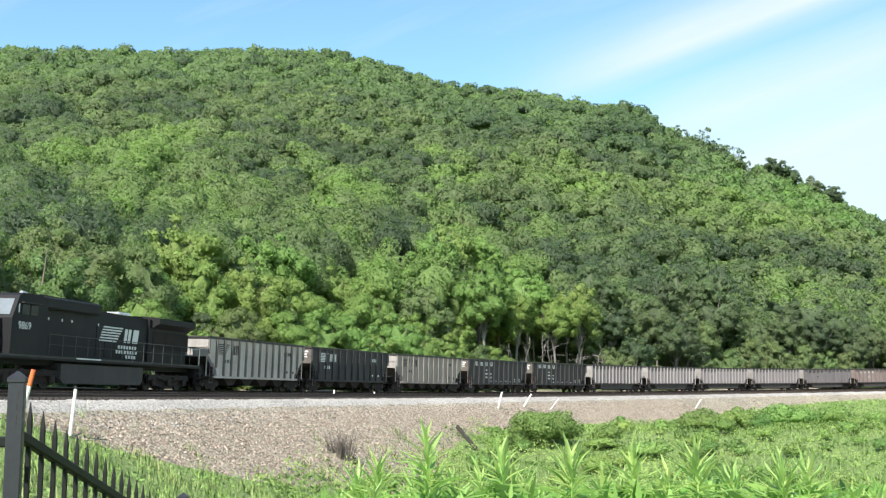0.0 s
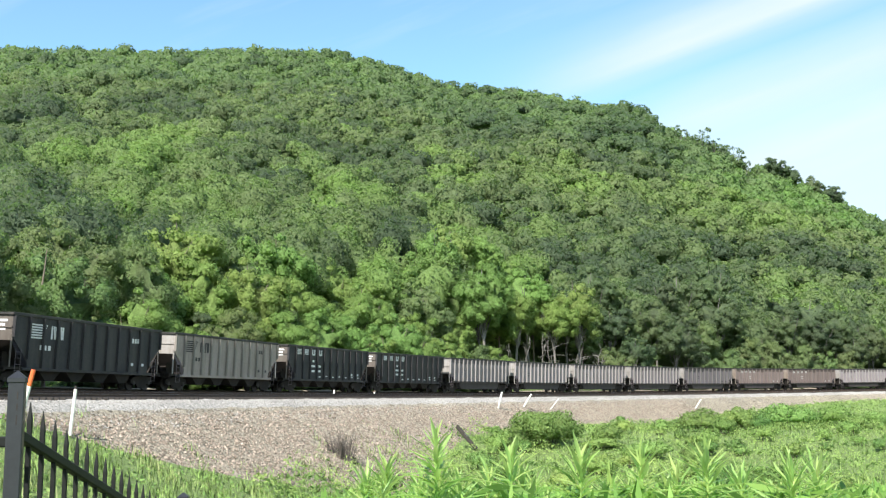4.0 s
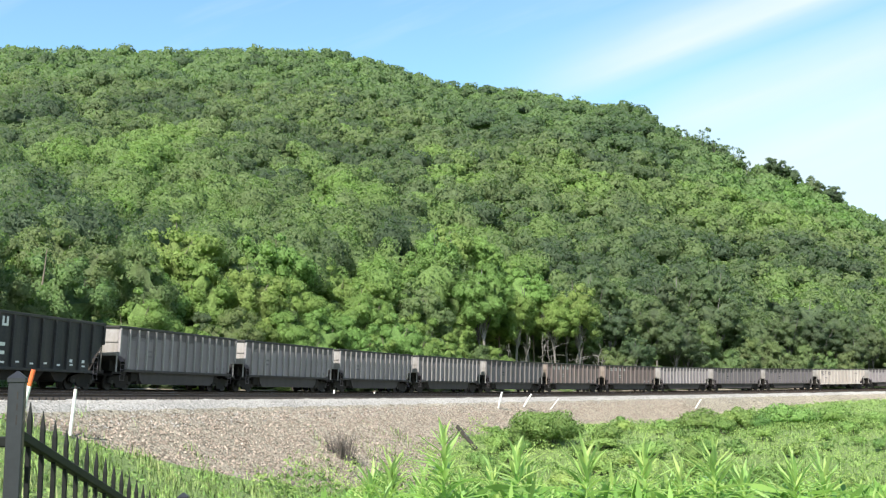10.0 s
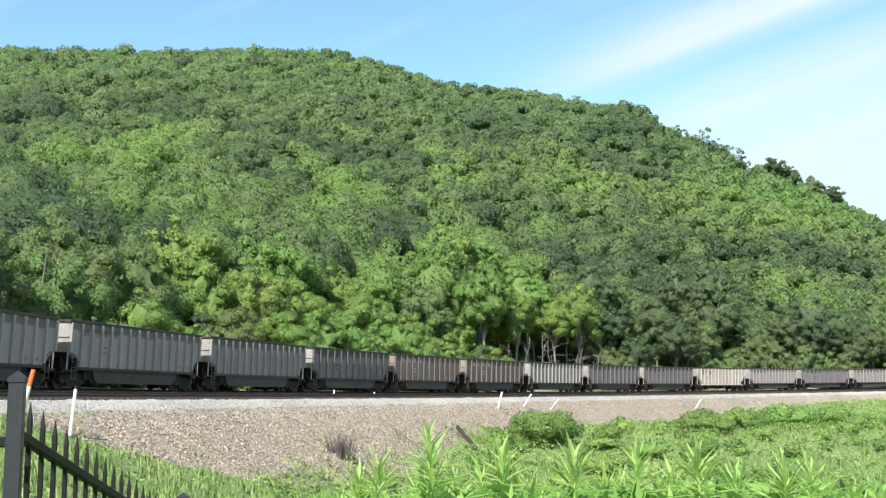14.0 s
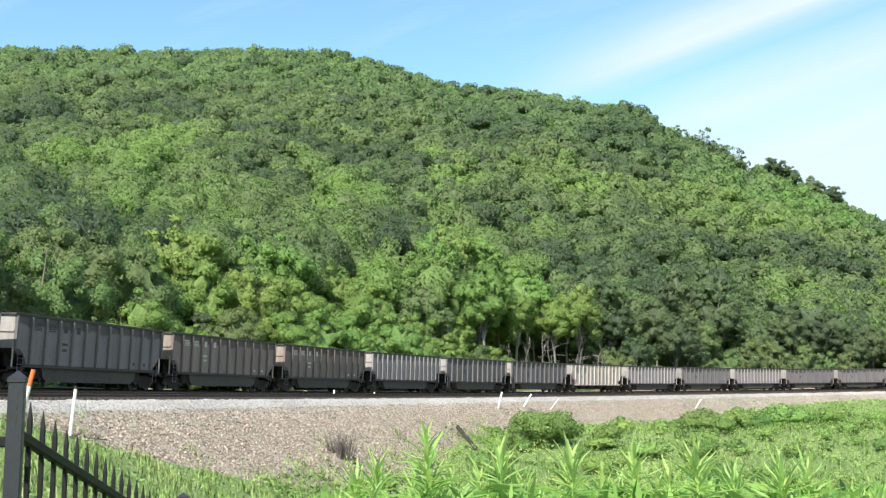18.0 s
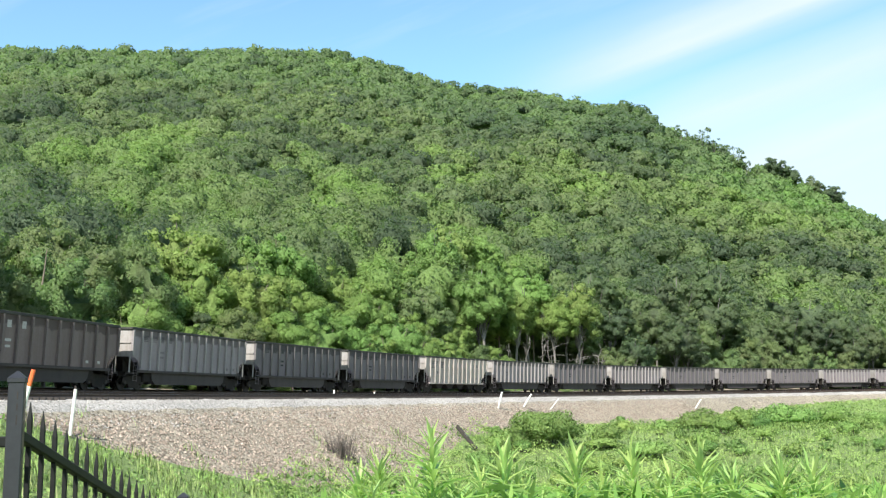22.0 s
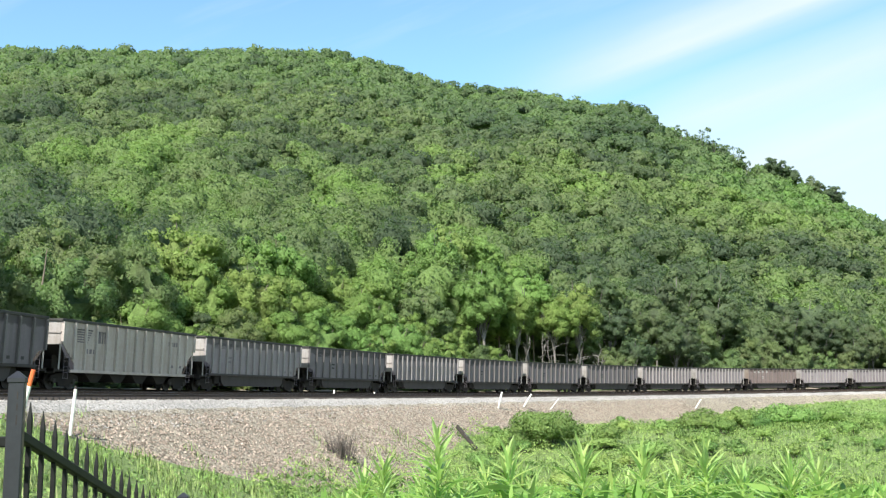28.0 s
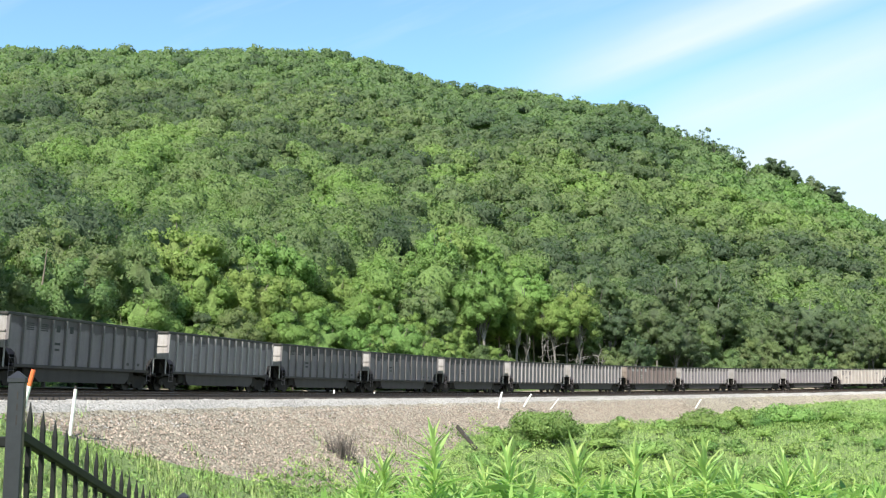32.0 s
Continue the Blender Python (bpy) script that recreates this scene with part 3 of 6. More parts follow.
def leaf_tris(rng, c, nrm, size, ruffle=0.5, slim=0.8):
    """Three-cornered leaf sprays at c, facing about along nrm."""
    n = len(c)
    v = nrm + rng.normal(size=(n, 3)) * ruffle
    v /= np.linalg.norm(v, axis=1)[:, None]
    v *= np.where((v * nrm).sum(1) < 0, -1.0, 1.0)[:, None]
    t = np.cross(v, rng.normal(size=(n, 3)))
    t /= np.linalg.norm(t, axis=1)[:, None] + 1e-9
    w = np.cross(v, t)
    a = np.asarray(size)[:, None] * t
    b = np.asarray(size)[:, None] * slim * w
    return np.stack([c - a * 0.6 + b, c - a * 0.6 - b, c + a], 1).reshape(-1, 3)


def halves(q):
    """Four-cornered patches as pairs of triangles."""
    q = q.reshape(-1, 4, 3)
    return q[:, (0, 1, 2, 0, 2, 3)].reshape(-1, 3)


def bough_normals(rng, c, n, up=0.35, loose=0.22):
    """Shading directions for sprays of three corners: those of the bough they sit on, well ruffled."""
    m = n * 1.0 + c / (np.linalg.norm(c, axis=1)[:, None] + 1e-6) * 0.6 + np.array([0, 0, up]) + rng.normal(size=n.shape) * loose
    m /= np.linalg.norm(m, axis=1)[:, None]
    return np.repeat(m, 3, axis=0)


def tri_faces(nt):
    return np.arange(nt * 3, dtype=np.int32).reshape(-1, 3)


def build_woods():
    rng = np.random.default_rng(11)
    temps = []
    for _ in range(16):
        low = -0.25
        surf = crown_shape(rng, int(rng.integers(15, 26)), rng.uniform(0.75, 1.0), low, (0.22, 0.36), (0.50, 0.82))
        hearts = [tuple(halves(k) for k in crown_solid(surf, m, -0.3, 0.80)) for m in (3, 5)]
        temps.append((*crown_leaves(rng, surf, 2400, low, 1.12, 0.80), *hearts))
    tr = hill_trees()
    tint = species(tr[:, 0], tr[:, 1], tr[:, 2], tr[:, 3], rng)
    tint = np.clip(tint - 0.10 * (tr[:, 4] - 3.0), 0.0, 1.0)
    z = land(tr[:, 0], tr[:, 1])
    bands = ((-1, 0.33, "lower"), (0.33, 0.66, "middle"), (0.66, 2, "upper"))
    for lo, hi, word in bands:
        V, T, N_ = [], [], []
        for k in np.nonzero((tr[:, 2] >= lo) & (tr[:, 2] < hi))[0]:
            if tr[k, 2] < 0.04:
                continue
            c, n, coarse, fine = temps[rng.integers(0, len(temps))]
            small = tr[k, 4] < 2.3
            away = math.hypot(tr[k, 0], tr[k, 1])
            q, qn = coarse if away > 230 else fine
            r = tr[k, 4] * 1.30
            spray = max(0.18, 2.75 * away / 1873)
            m = int(min(2400, (5.6 - 2.0 * float(sstep(120, 260, away))) * r * r / spray ** 2))
            pick = rng.permutation(len(c))[:m]
            c, n = c[pick], n[pick]
            h = rng.uniform(0.72, 1.0) * r * (1.5 - 0.45 * float(sstep(0.05, 0.3, tr[k, 2])))
            an = rng.uniform(0, 6.28)
            ro = np.array([[math.cos(an), -math.sin(an), 0], [math.sin(an), math.cos(an), 0], [0, 0, 1]])
            top = TREE_H * (0.66 + 0.085 * r) * (rng.uniform(0.87, 1.08) if tr[k, 2] < 0.88 else rng.uniform(0.80, 0.93))
            top *= 0.72 if small else 1.0
            at = np.array([tr[k, 0], tr[k, 1], z[k] + top - h * 0.9])
            sc = np.array([r, r, h])
            n = n @ ro.T
            V += [leaf_tris(rng, (c @ ro.T) * sc + at, n, rng.uniform(0.55, 1.35, m) * spray, 0.5), (q @ ro.T) * sc + at]
            N_ += [bough_normals(rng, c @ ro.T, n), qn @ ro.T]
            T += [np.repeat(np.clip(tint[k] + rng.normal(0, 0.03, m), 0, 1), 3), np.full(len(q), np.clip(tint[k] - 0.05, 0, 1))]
        V, T = np.concatenate(V), np.concatenate(T)
        ob = new("far_woods", link_mesh("far_woods", V, tri_faces(len(V) // 3), M_LEAF_FAR, T, normals=np.concatenate(N_)))
        tagged(ob, "dense mixed green broadleaf wood on the %s mountain slope" % word, "woods", kind="stuff")


build_woods()


def bare_stems():
    """Pale dead stems and birch trunks that show between the crowns."""
    rng = np.random.default_rng(17)
    bm = nb()
    for _ in range(34):
        az = rng.uniform(-0.40, 0.36)
        f = rng.uniform(0.05, 0.75)
        d = float(foot_distance(math.sin(az), math.cos(az), 9.0)) + float(reach(az)) * f
        x, y = d * math.sin(az), d * math.cos(az)
        z = float(land(x, y))
        for k in range(int(rng.integers(1, 5))):
            a = Vector((x + rng.normal(0, 1.2), y + rng.normal(0, 1.2), z + 2))
            e = a + Vector((rng.normal(0, 0.9), rng.normal(0, 0.9), rng.uniform(5.0, 8.5)))
            rod(bm, a, e, 0.10, 0.045, 5)
            for j in range(2):
                m = a.lerp(e, rng.uniform(0.5, 0.85))
                rod(bm, m, m + Vector((rng.normal(0, 1.0), rng.normal(0, 0.6), rng.uniform(0.8, 1.8))), 0.045, 0.02, 4)
    ob = part("bare_stems", bm, M_PALE_BARK)
    tagged(ob, "pale bare stems standing among the hillside trees", "tree trunks", kind="stuff")


bare_stems()


# ---- the trees along the foot of the slope, one by one
def limb(bm, a, b, r0, r1, rng, seg=3, wander=0.12):
    """A bent tapering bough in short lengths."""
    a, b = Vector(a), Vector(b)
    last, lr = a, r0
    for i in range(1, seg + 1):
        k = i / seg
        p = a.lerp(b, k) + Vector(rng.normal(0, wander, 3)) * (0 if i == seg else 1)
        r = r0 + (r1 - r0) * k
        rod(bm, last, p, lr, r, 6)
        last, lr = p, r
    return last


def tree_mesh(seed, height, radius, low, leaves, size, tint, flat, bark, lobes, leaf_mat=None, heart=True):
    """Trunk mesh and crown mesh of one broadleaf tree, standing at the origin."""
    rng = np.random.default_rng(seed)
    bm = nb()
    fork = max(height * rng.uniform(0.32, 0.45), low * 1.12)
    tip = limb(bm, (0, 0, -0.6), (rng.normal(0, 0.3), rng.normal(0, 0.3), fork), height * 0.013, height * 0.010, rng, 3)
    mid = (low + height) / 2
    half = (height - low) / 2
    ends = []
    for k in range(7):
        an = k * 2.4 + rng.uniform(-0.4, 0.4)
        rr = radius * rng.uniform(0.35, 0.75)
        end = (math.cos(an) * rr, math.sin(an) * rr, mid + half * rng.uniform(-0.2, 0.6))
        limb(bm, tip if k % 2 else tip * 0.88, end, height * 0.0065, height * 0.002, rng, 4, 0.22)
    limb(bm, tip, (0.2, 0.1, height * 0.9), height * 0.011, height * 0.002, rng, 4, 0.2)
    bmesh.ops.recalc_face_normals(bm, faces=bm.faces[:])
    trunk = bpy.data.meshes.new("trunk")
    bm.to_mesh(trunk)
    bm.free()
    trunk.materials.append(bark)
    surf = crown_shape(rng, lobes * 2, flat, -0.8, (0.10, 0.25), (0.42, 0.92))
    sc, at = np.array([radius, radius, half]), np.array([0, 0, mid])
    V, N_ = [], []
    for count, spray, outer, loose in ((leaves, size, 1.22, 0.34), (leaves // 3, size * 1.7, 1.0, 0.30))[:2 if heart else 1]:
        c, n = crown_leaves(rng, surf, count, -0.7, outer, outer - (0.5 if heart else 0.9), 0.7)
        V.append(leaf_tris(rng, c * sc + at, n, rng.uniform(0.55, 1.3, count) * spray, 0.6))
        N_.append(bough_normals(rng, c, n, 0.35, loose))
    if heart:
        q, qn = lobe_hearts(surf)
        V.append(q * sc + at)
        N_.append(qn)
        q, qn = crown_solid(surf, 5, -0.7, 0.72)
        V.append(halves(q) * sc + at)
        N_.append(halves(qn))
    V = np.concatenate(V)
    T = np.repeat(np.clip(tint + rng.normal(0, 0.07, len(V) // 3), 0, 1), 3)
    crown = link_mesh("crown", V, tri_faces(len(V) // 3), leaf_mat or M_LEAF_FAR, T, normals=np.concatenate(N_))
    return trunk, crown


def tree_set(leaves, size):
    return {
        "locust": [tree_mesh(21 + i, 10.5 + i * 0.7, 4.3, 1.2, leaves, size, 0.97 - 0.07 * i, 0.9, M_BARK, 34, M_LEAF_LOCUST) for i in range(3)],
        "maple": [tree_mesh(41 + i, 12.0 + i, 4.6, 1.0, leaves, size * 1.05, 0.46 + 0.08 * i, 1.0, M_BARK, 30) for i in range(2)],
        "dark": [tree_mesh(51 + i, 12.0 + i, 4.7, 0.6, leaves, size * 1.05, 0.46 + 0.16 * i, 1.0, M_BARK, 30) for i in range(2)],
        "oak": [tree_mesh(61 + i, 15.5 + i, 5.2, 5.4, leaves, size * 1.15, 0.03 + 0.10 * i, 1.0, M_PALE_BARK, 26) for i in range(3)],
        "tall": [tree_mesh(71 + i, 14.5 + i, 3.7, 5.8, leaves, size, 0.95 - 0.12 * i, 0.9, M_PALE_BARK, 34, M_LEAF_LOCUST) for i in range(3)],
    }


SAPLINGS = [tree_mesh(81 + i, 10.0, 4.4, 0.0, 2400, 0.15, (0.75, 0.45, 0.12)[i], 1.0, M_BARK, 20, None if i else M_LEAF_LOCUST) for i in range(3)]
TREES = {True: tree_set(6000, 0.108), False: tree_set(2500, 0.15)}
WORDS = {
    "locust": "feathery yellow-green locust tree at the foot of the slope",
    "maple": "full leafy mid-green maple tree beside the railway",
    "dark": "dense dark green maple tree beside the railway",
    "oak": "tall dark green oak with pale bare trunk",
    "tall": "tall fresh green locust with a pale bare trunk",
}


def plant_tree(kind, which, x, y, turn, size, near):
    tr = thing("tree", WORDS[kind], "tree", "trees along the railway")
    trunk, crown = TREES[near][kind][which % len(TREES[near][kind])]
    part("trunk", trunk, None, tr)
    part("crown", crown, None, tr)
    tr.matrix_world = Matrix.Translation((x, y, float(land(x, y)))) @ Matrix.Rotation(turn, 4, "Z") @ Matrix.Diagonal((size, size, size, 1))
    return tr


MOUND = (124, 150)      # a stretch of fresh green growth


def tree_rows():
    rng = random.Random(4)
    for row, (w, step) in enumerate(((9.5, 4.9), (15.5, 5.4), (22.5, 6.0))):
        s = -37.0 + row * 1.7
        while s < 190:
            if -6 < s < 4 and row < 2:
                s += step
                continue
            if row == 2 and s < -7:
                s += step
                continue
            loose = 75 < s < 99
            q = -w - (rng.uniform(-1.2, 4.0) if loose else rng.uniform(-1.6, 1.6))
            p = on_line(s + rng.uniform(-1, 1), q)
            if s < -6:
                kind = rng.choice(("dark", "dark", "maple"))
            elif s < 30:
                kind = rng.choice(("locust", "locust", "locust", "locust", "maple"))
            elif s < 75:
                kind = rng.choice(("locust", "locust", "locust", "maple"))
            elif s < 99:
                kind = rng.choice(("tall", "locust")) if row else "tall"
            # darker kinds from here on also carry the wood's shade in their leaves
            elif s < 127:
                kind = rng.choice(("dark", "oak", "oak")) if row else rng.choice(("oak", "maple"))
            else:
                kind = rng.choice(("oak", "oak", "dark", "maple")) if row or not MOUND[0] < s < MOUND[1] else "maple"
            k = (0.76, 0.98, 1.12)[row]
            if 75 < s < 99:
                k = 1.0 + 0.08 * row
            if s < -6:
                k = 0.98
            plant_tree(kind, rng.randrange(3), p.x, p.y, rng.uniform(0, 6.28), k * rng.uniform(0.85, 1.15), s < (90, 50, 18)[row])
            s += step * rng.uniform(0.8, 1.2) * (1.3 if loose and not row else 1.0)


tree_rows()


THIN = [tree_mesh(91 + i, 15.0, 5.0, 4.5, 800, 0.30, 0.12 + 0.1 * i, 1.0, M_PALE_BARK, 12, None, False) for i in range(2)]


def crest_trees():
    """Single trees that stand up from the ridge, some of them thin in the crown."""
    rows = ((110.7, 474.9, 17.5, 1), (120.7, 478.8, 19.5, 1), (126.8, 481.1, 16.8, 1), (137.2, 484.5, 20.2, 1), (140.9, 485.7, 18.6, 1),
            (150.3, 488.4, 12.5, 0), (157.7, 490.3, 18.5, 0), (164.8, 492.0, 18.0, 0), (177.4, 494.6, 17.4, 0), (185.8, 496.0, 17.0, 0))
    for i, (x, y, h, thin) in enumerate(rows):
        tr = thing("tree", "thinly leaved pale-trunked tree on the ridge" if thin else "dark green rounded oak on the ridge", "tree", "trees on the ridge")
        trunk, crown = THIN[i % 2] if thin else TREES[False]["oak"][i % 3]
        part("trunk", trunk, None, tr)
        part("crown", crown, None, tr)
        k = h / (15.0 if thin else 14.5 + i % 3)
        tr.matrix_world = Matrix.Translation((x, y, float(land(x, y)))) @ Matrix.Rotation(i * 1.9, 4, "Z") @ Matrix.Diagonal((k, k, k, 1))


crest_trees()


def bare_trees():
    """Pale crooked trunks, bare of leaves, standing before the dark of the wood."""
    for i, (s, w, high, lean) in enumerate(((76.0, 8.4, 9.0, -2.0), (79.0, 9.6, 10.0, 2.3), (82.5, 8.2, 11.0, 0.3), (85.0, 8.6, 10.5, -0.3), (88.0, 9.3, 7.0, -1.6), (91.0, 8.6, 8.0, 1.5),
                                            (94.0, 9.0, 11.0, 0.2), (97.0, 8.5, 7.5, 2.2), (100.0, 9.5, 10.0, -0.5), (103.0, 9.2, 8.0, 1.2))):
        rng = np.random.default_rng(140 + i)
        tr = thing("bare_tree", "pale leafless crooked tree trunk at the wood's edge", "tree", "bare trunks along the railway")
        bm = nb()
        p = on_line(s, -w)
        along = on_line(s + 1, -w) - p
        tip = Vector((along.x * lean, along.y * lean, high * 0.85))
        limb(bm, (0, 0, -0.4), tip, 0.075, 0.03, rng, 6, 0.22)
        part("trunk", bm, M_PALE_BARK, tr)
        for k in range(7):
            a = tip * rng.uniform(0.42, 0.9)
            bm = nb()
            limb(bm, a, a + Vector((rng.normal(0, 1.3), rng.normal(0, 0.8), rng.uniform(0.2, 2.0))), 0.038, 0.014, rng, 4, 0.14)
            part("branch", bm, M_PALE_BARK, tr)
        tr.location = (p.x, p.y, float(land(p.x, p.y)))


bare_trees()


def sapling_row():
    """Young trees and tall shrubs at the wood's edge beside the bed."""
    rng = random.Random(12)
    for w, s, end, small, big in ((8.2, -0.5, 190, 0.20, 0.52), (12.6, 7.0, 84, 0.5, 0.75), (19.0, 12.0, 84, 0.6, 0.85)):
        sapling_line(rng, w, s, end, small, big)


def sapling_line(rng, w, s, end, small, big):
    while s < end:
        if (w < 9 and 74 < s < 100) or s > 72 and w > 9:
            s += 3.0
            continue
        p = on_line(s, -w - rng.uniform(-0.4, 1.6))
        tr = thing("young_tree", "low bright green young tree at the wood's edge", "tree", "young trees along the railway")
        # past 95 m the darker young trees carry part of the shade
        trunk, crown = SAPLINGS[rng.randrange(3) if s < 95 else 1 if MOUND[0] < s < MOUND[1] else 2]
        part("trunk", trunk, None, tr)
        part("crown", crown, None, tr)
        k = rng.uniform(small, big) * (1.25 if MOUND[0] < s < MOUND[1] else 1.0)
        tr.matrix_world = Matrix.Translation((p.x, p.y, float(land(p.x, p.y)) - 0.1)) @ Matrix.Rotation(rng.uniform(0, 6.28), 4, "Z") @ Matrix.Diagonal((k * rng.uniform(0.9, 1.5), k * rng.uniform(0.9, 1.4), k * rng.uniform(0.75, 1.3), 1))
        s += rng.uniform(1.4, 5.6 if w < 9 else 4.2)


sapling_row()


def sprays(name, seed, xs, ys, base, heights, size, tints, mat, label, category, ruffle=1.0, slim=0.5, shape=None):
    """Loose leaf sprays over a stretch of ground."""
    rng = np.random.default_rng(seed)
    n = len(xs)
    c = np.stack([xs, ys, base + heights], -1)
    nrm = rng.normal(size=(n, 3)) * 0.5 + np.array([0, -0.3, 0.9])
    if shape is not None:
        nrm = rng.normal(size=(n, 3)) * 0.15 + shape
    V = leaf_quads(rng, c, nrm, size, ruffle, slim)
    nn = nrm / np.linalg.norm(nrm, axis=1)[:, None]
    ob = new(name, link_mesh(name, V, quad_faces(n), mat, np.repeat(tints, 4), normals=np.repeat(nn, 4, axis=0)))
    return tagged(ob, label, category, kind="stuff")


def undergrowth():
    rng = np.random.default_rng(8)
    n = 36000
    s = rng.uniform(-85, 210, n)
    w = 7.6 + rng.gamma(2.0, 1.6, n)
    a = A0 - s / RAD
    x, y = CX + (RAD + w) * np.cos(a), CY + (RAD + w) * np.sin(a)
    lump = np.clip(0.6 + patch_noise(s, w * 2, 0.35, 0.6) * 0.9, 0.05, 1.6)
    h = lump * rng.uniform(0.0, 1.0, n) ** 0.7 * (2.6 - 1.0 * sstep(70, 76, s) * sstep(104, 99, s) + 1.0 * sstep(125, 150, s)) * sstep(6.5, 9.5, w)
    t = np.clip(0.62 + 0.35 * patch_noise(s, w, 0.23, 2.0) + rng.normal(0, 0.08, n) - 0.12 * sstep(60, 100, s), 0, 1)
    sprays("undergrowth", 9, x, y, land(x, y), h, rng.uniform(0.09, 0.21, n), t, M_LEAF_FAR, "tangled green undergrowth along the wood's edge", "undergrowth")


undergrowth()


# ---- the train
def truck(parent, x, wheelbase=1.78, axles=2, r=0.457):
    """A bogie: side frames, bolster, springs and wheels."""
    bm = nb()
    half = wheelbase * (axles - 1) / 2
    for y in (-1.02, 1.02):
        slab(bm, [(x - half - 0.38, 0.44), (x - half - 0.28, 0.74), (x - 0.5, 0.88), (x + 0.5, 0.88), (x + half + 0.28, 0.74), (x + half + 0.38, 0.44),
                  (x + half - 0.28, 0.40), (x + 0.46, 0.16), (x - 0.46, 0.16), (x - half + 0.28, 0.40)], y - 0.07, y + 0.07)
        for k in (-0.16, 0.0, 0.16):
            rod(bm, (x + k, y, 0.30), (x + k, y, 0.62), 0.065, n=6)
    box(bm, (x, 0, 0.62), (0.42, 2.1, 0.24), bev=0.03)
    tk = part("truck", bm, M_UNDER, parent)
    for i in range(axles):
        ax = x - half + i * wheelbase
        bw = nb()
        for y in (-0.755, 0.755):
            rod(bw, (ax, y - 0.06, r), (ax, y + 0.06, r), r, n=20)
            rod(bw, (ax, y * 1.06 - 0.04, r), (ax, y * 1.06 + 0.04, r), r * 0.42, n=12)
            box(bw, (ax, y * 1.36, r), (0.26, 0.16, 0.26), bev=0.03)
        rod(bw, (ax, -1.0, r), (ax, 1.0, r), 0.08, n=8)
        part("wheelset", bw, M_WHEEL, tk)
    return tk


def coupler(parent, x, sgn):
    bm = nb()
    box(bm, (x, 0, 0.86), (0.75, 0.16, 0.2), bev=0.03)
    box(bm, (x + sgn * 0.33, 0.04, 0.86), (0.2, 0.3, 0.28), bev=0.05)
    return part("coupler", bm, M_UNDER, parent)


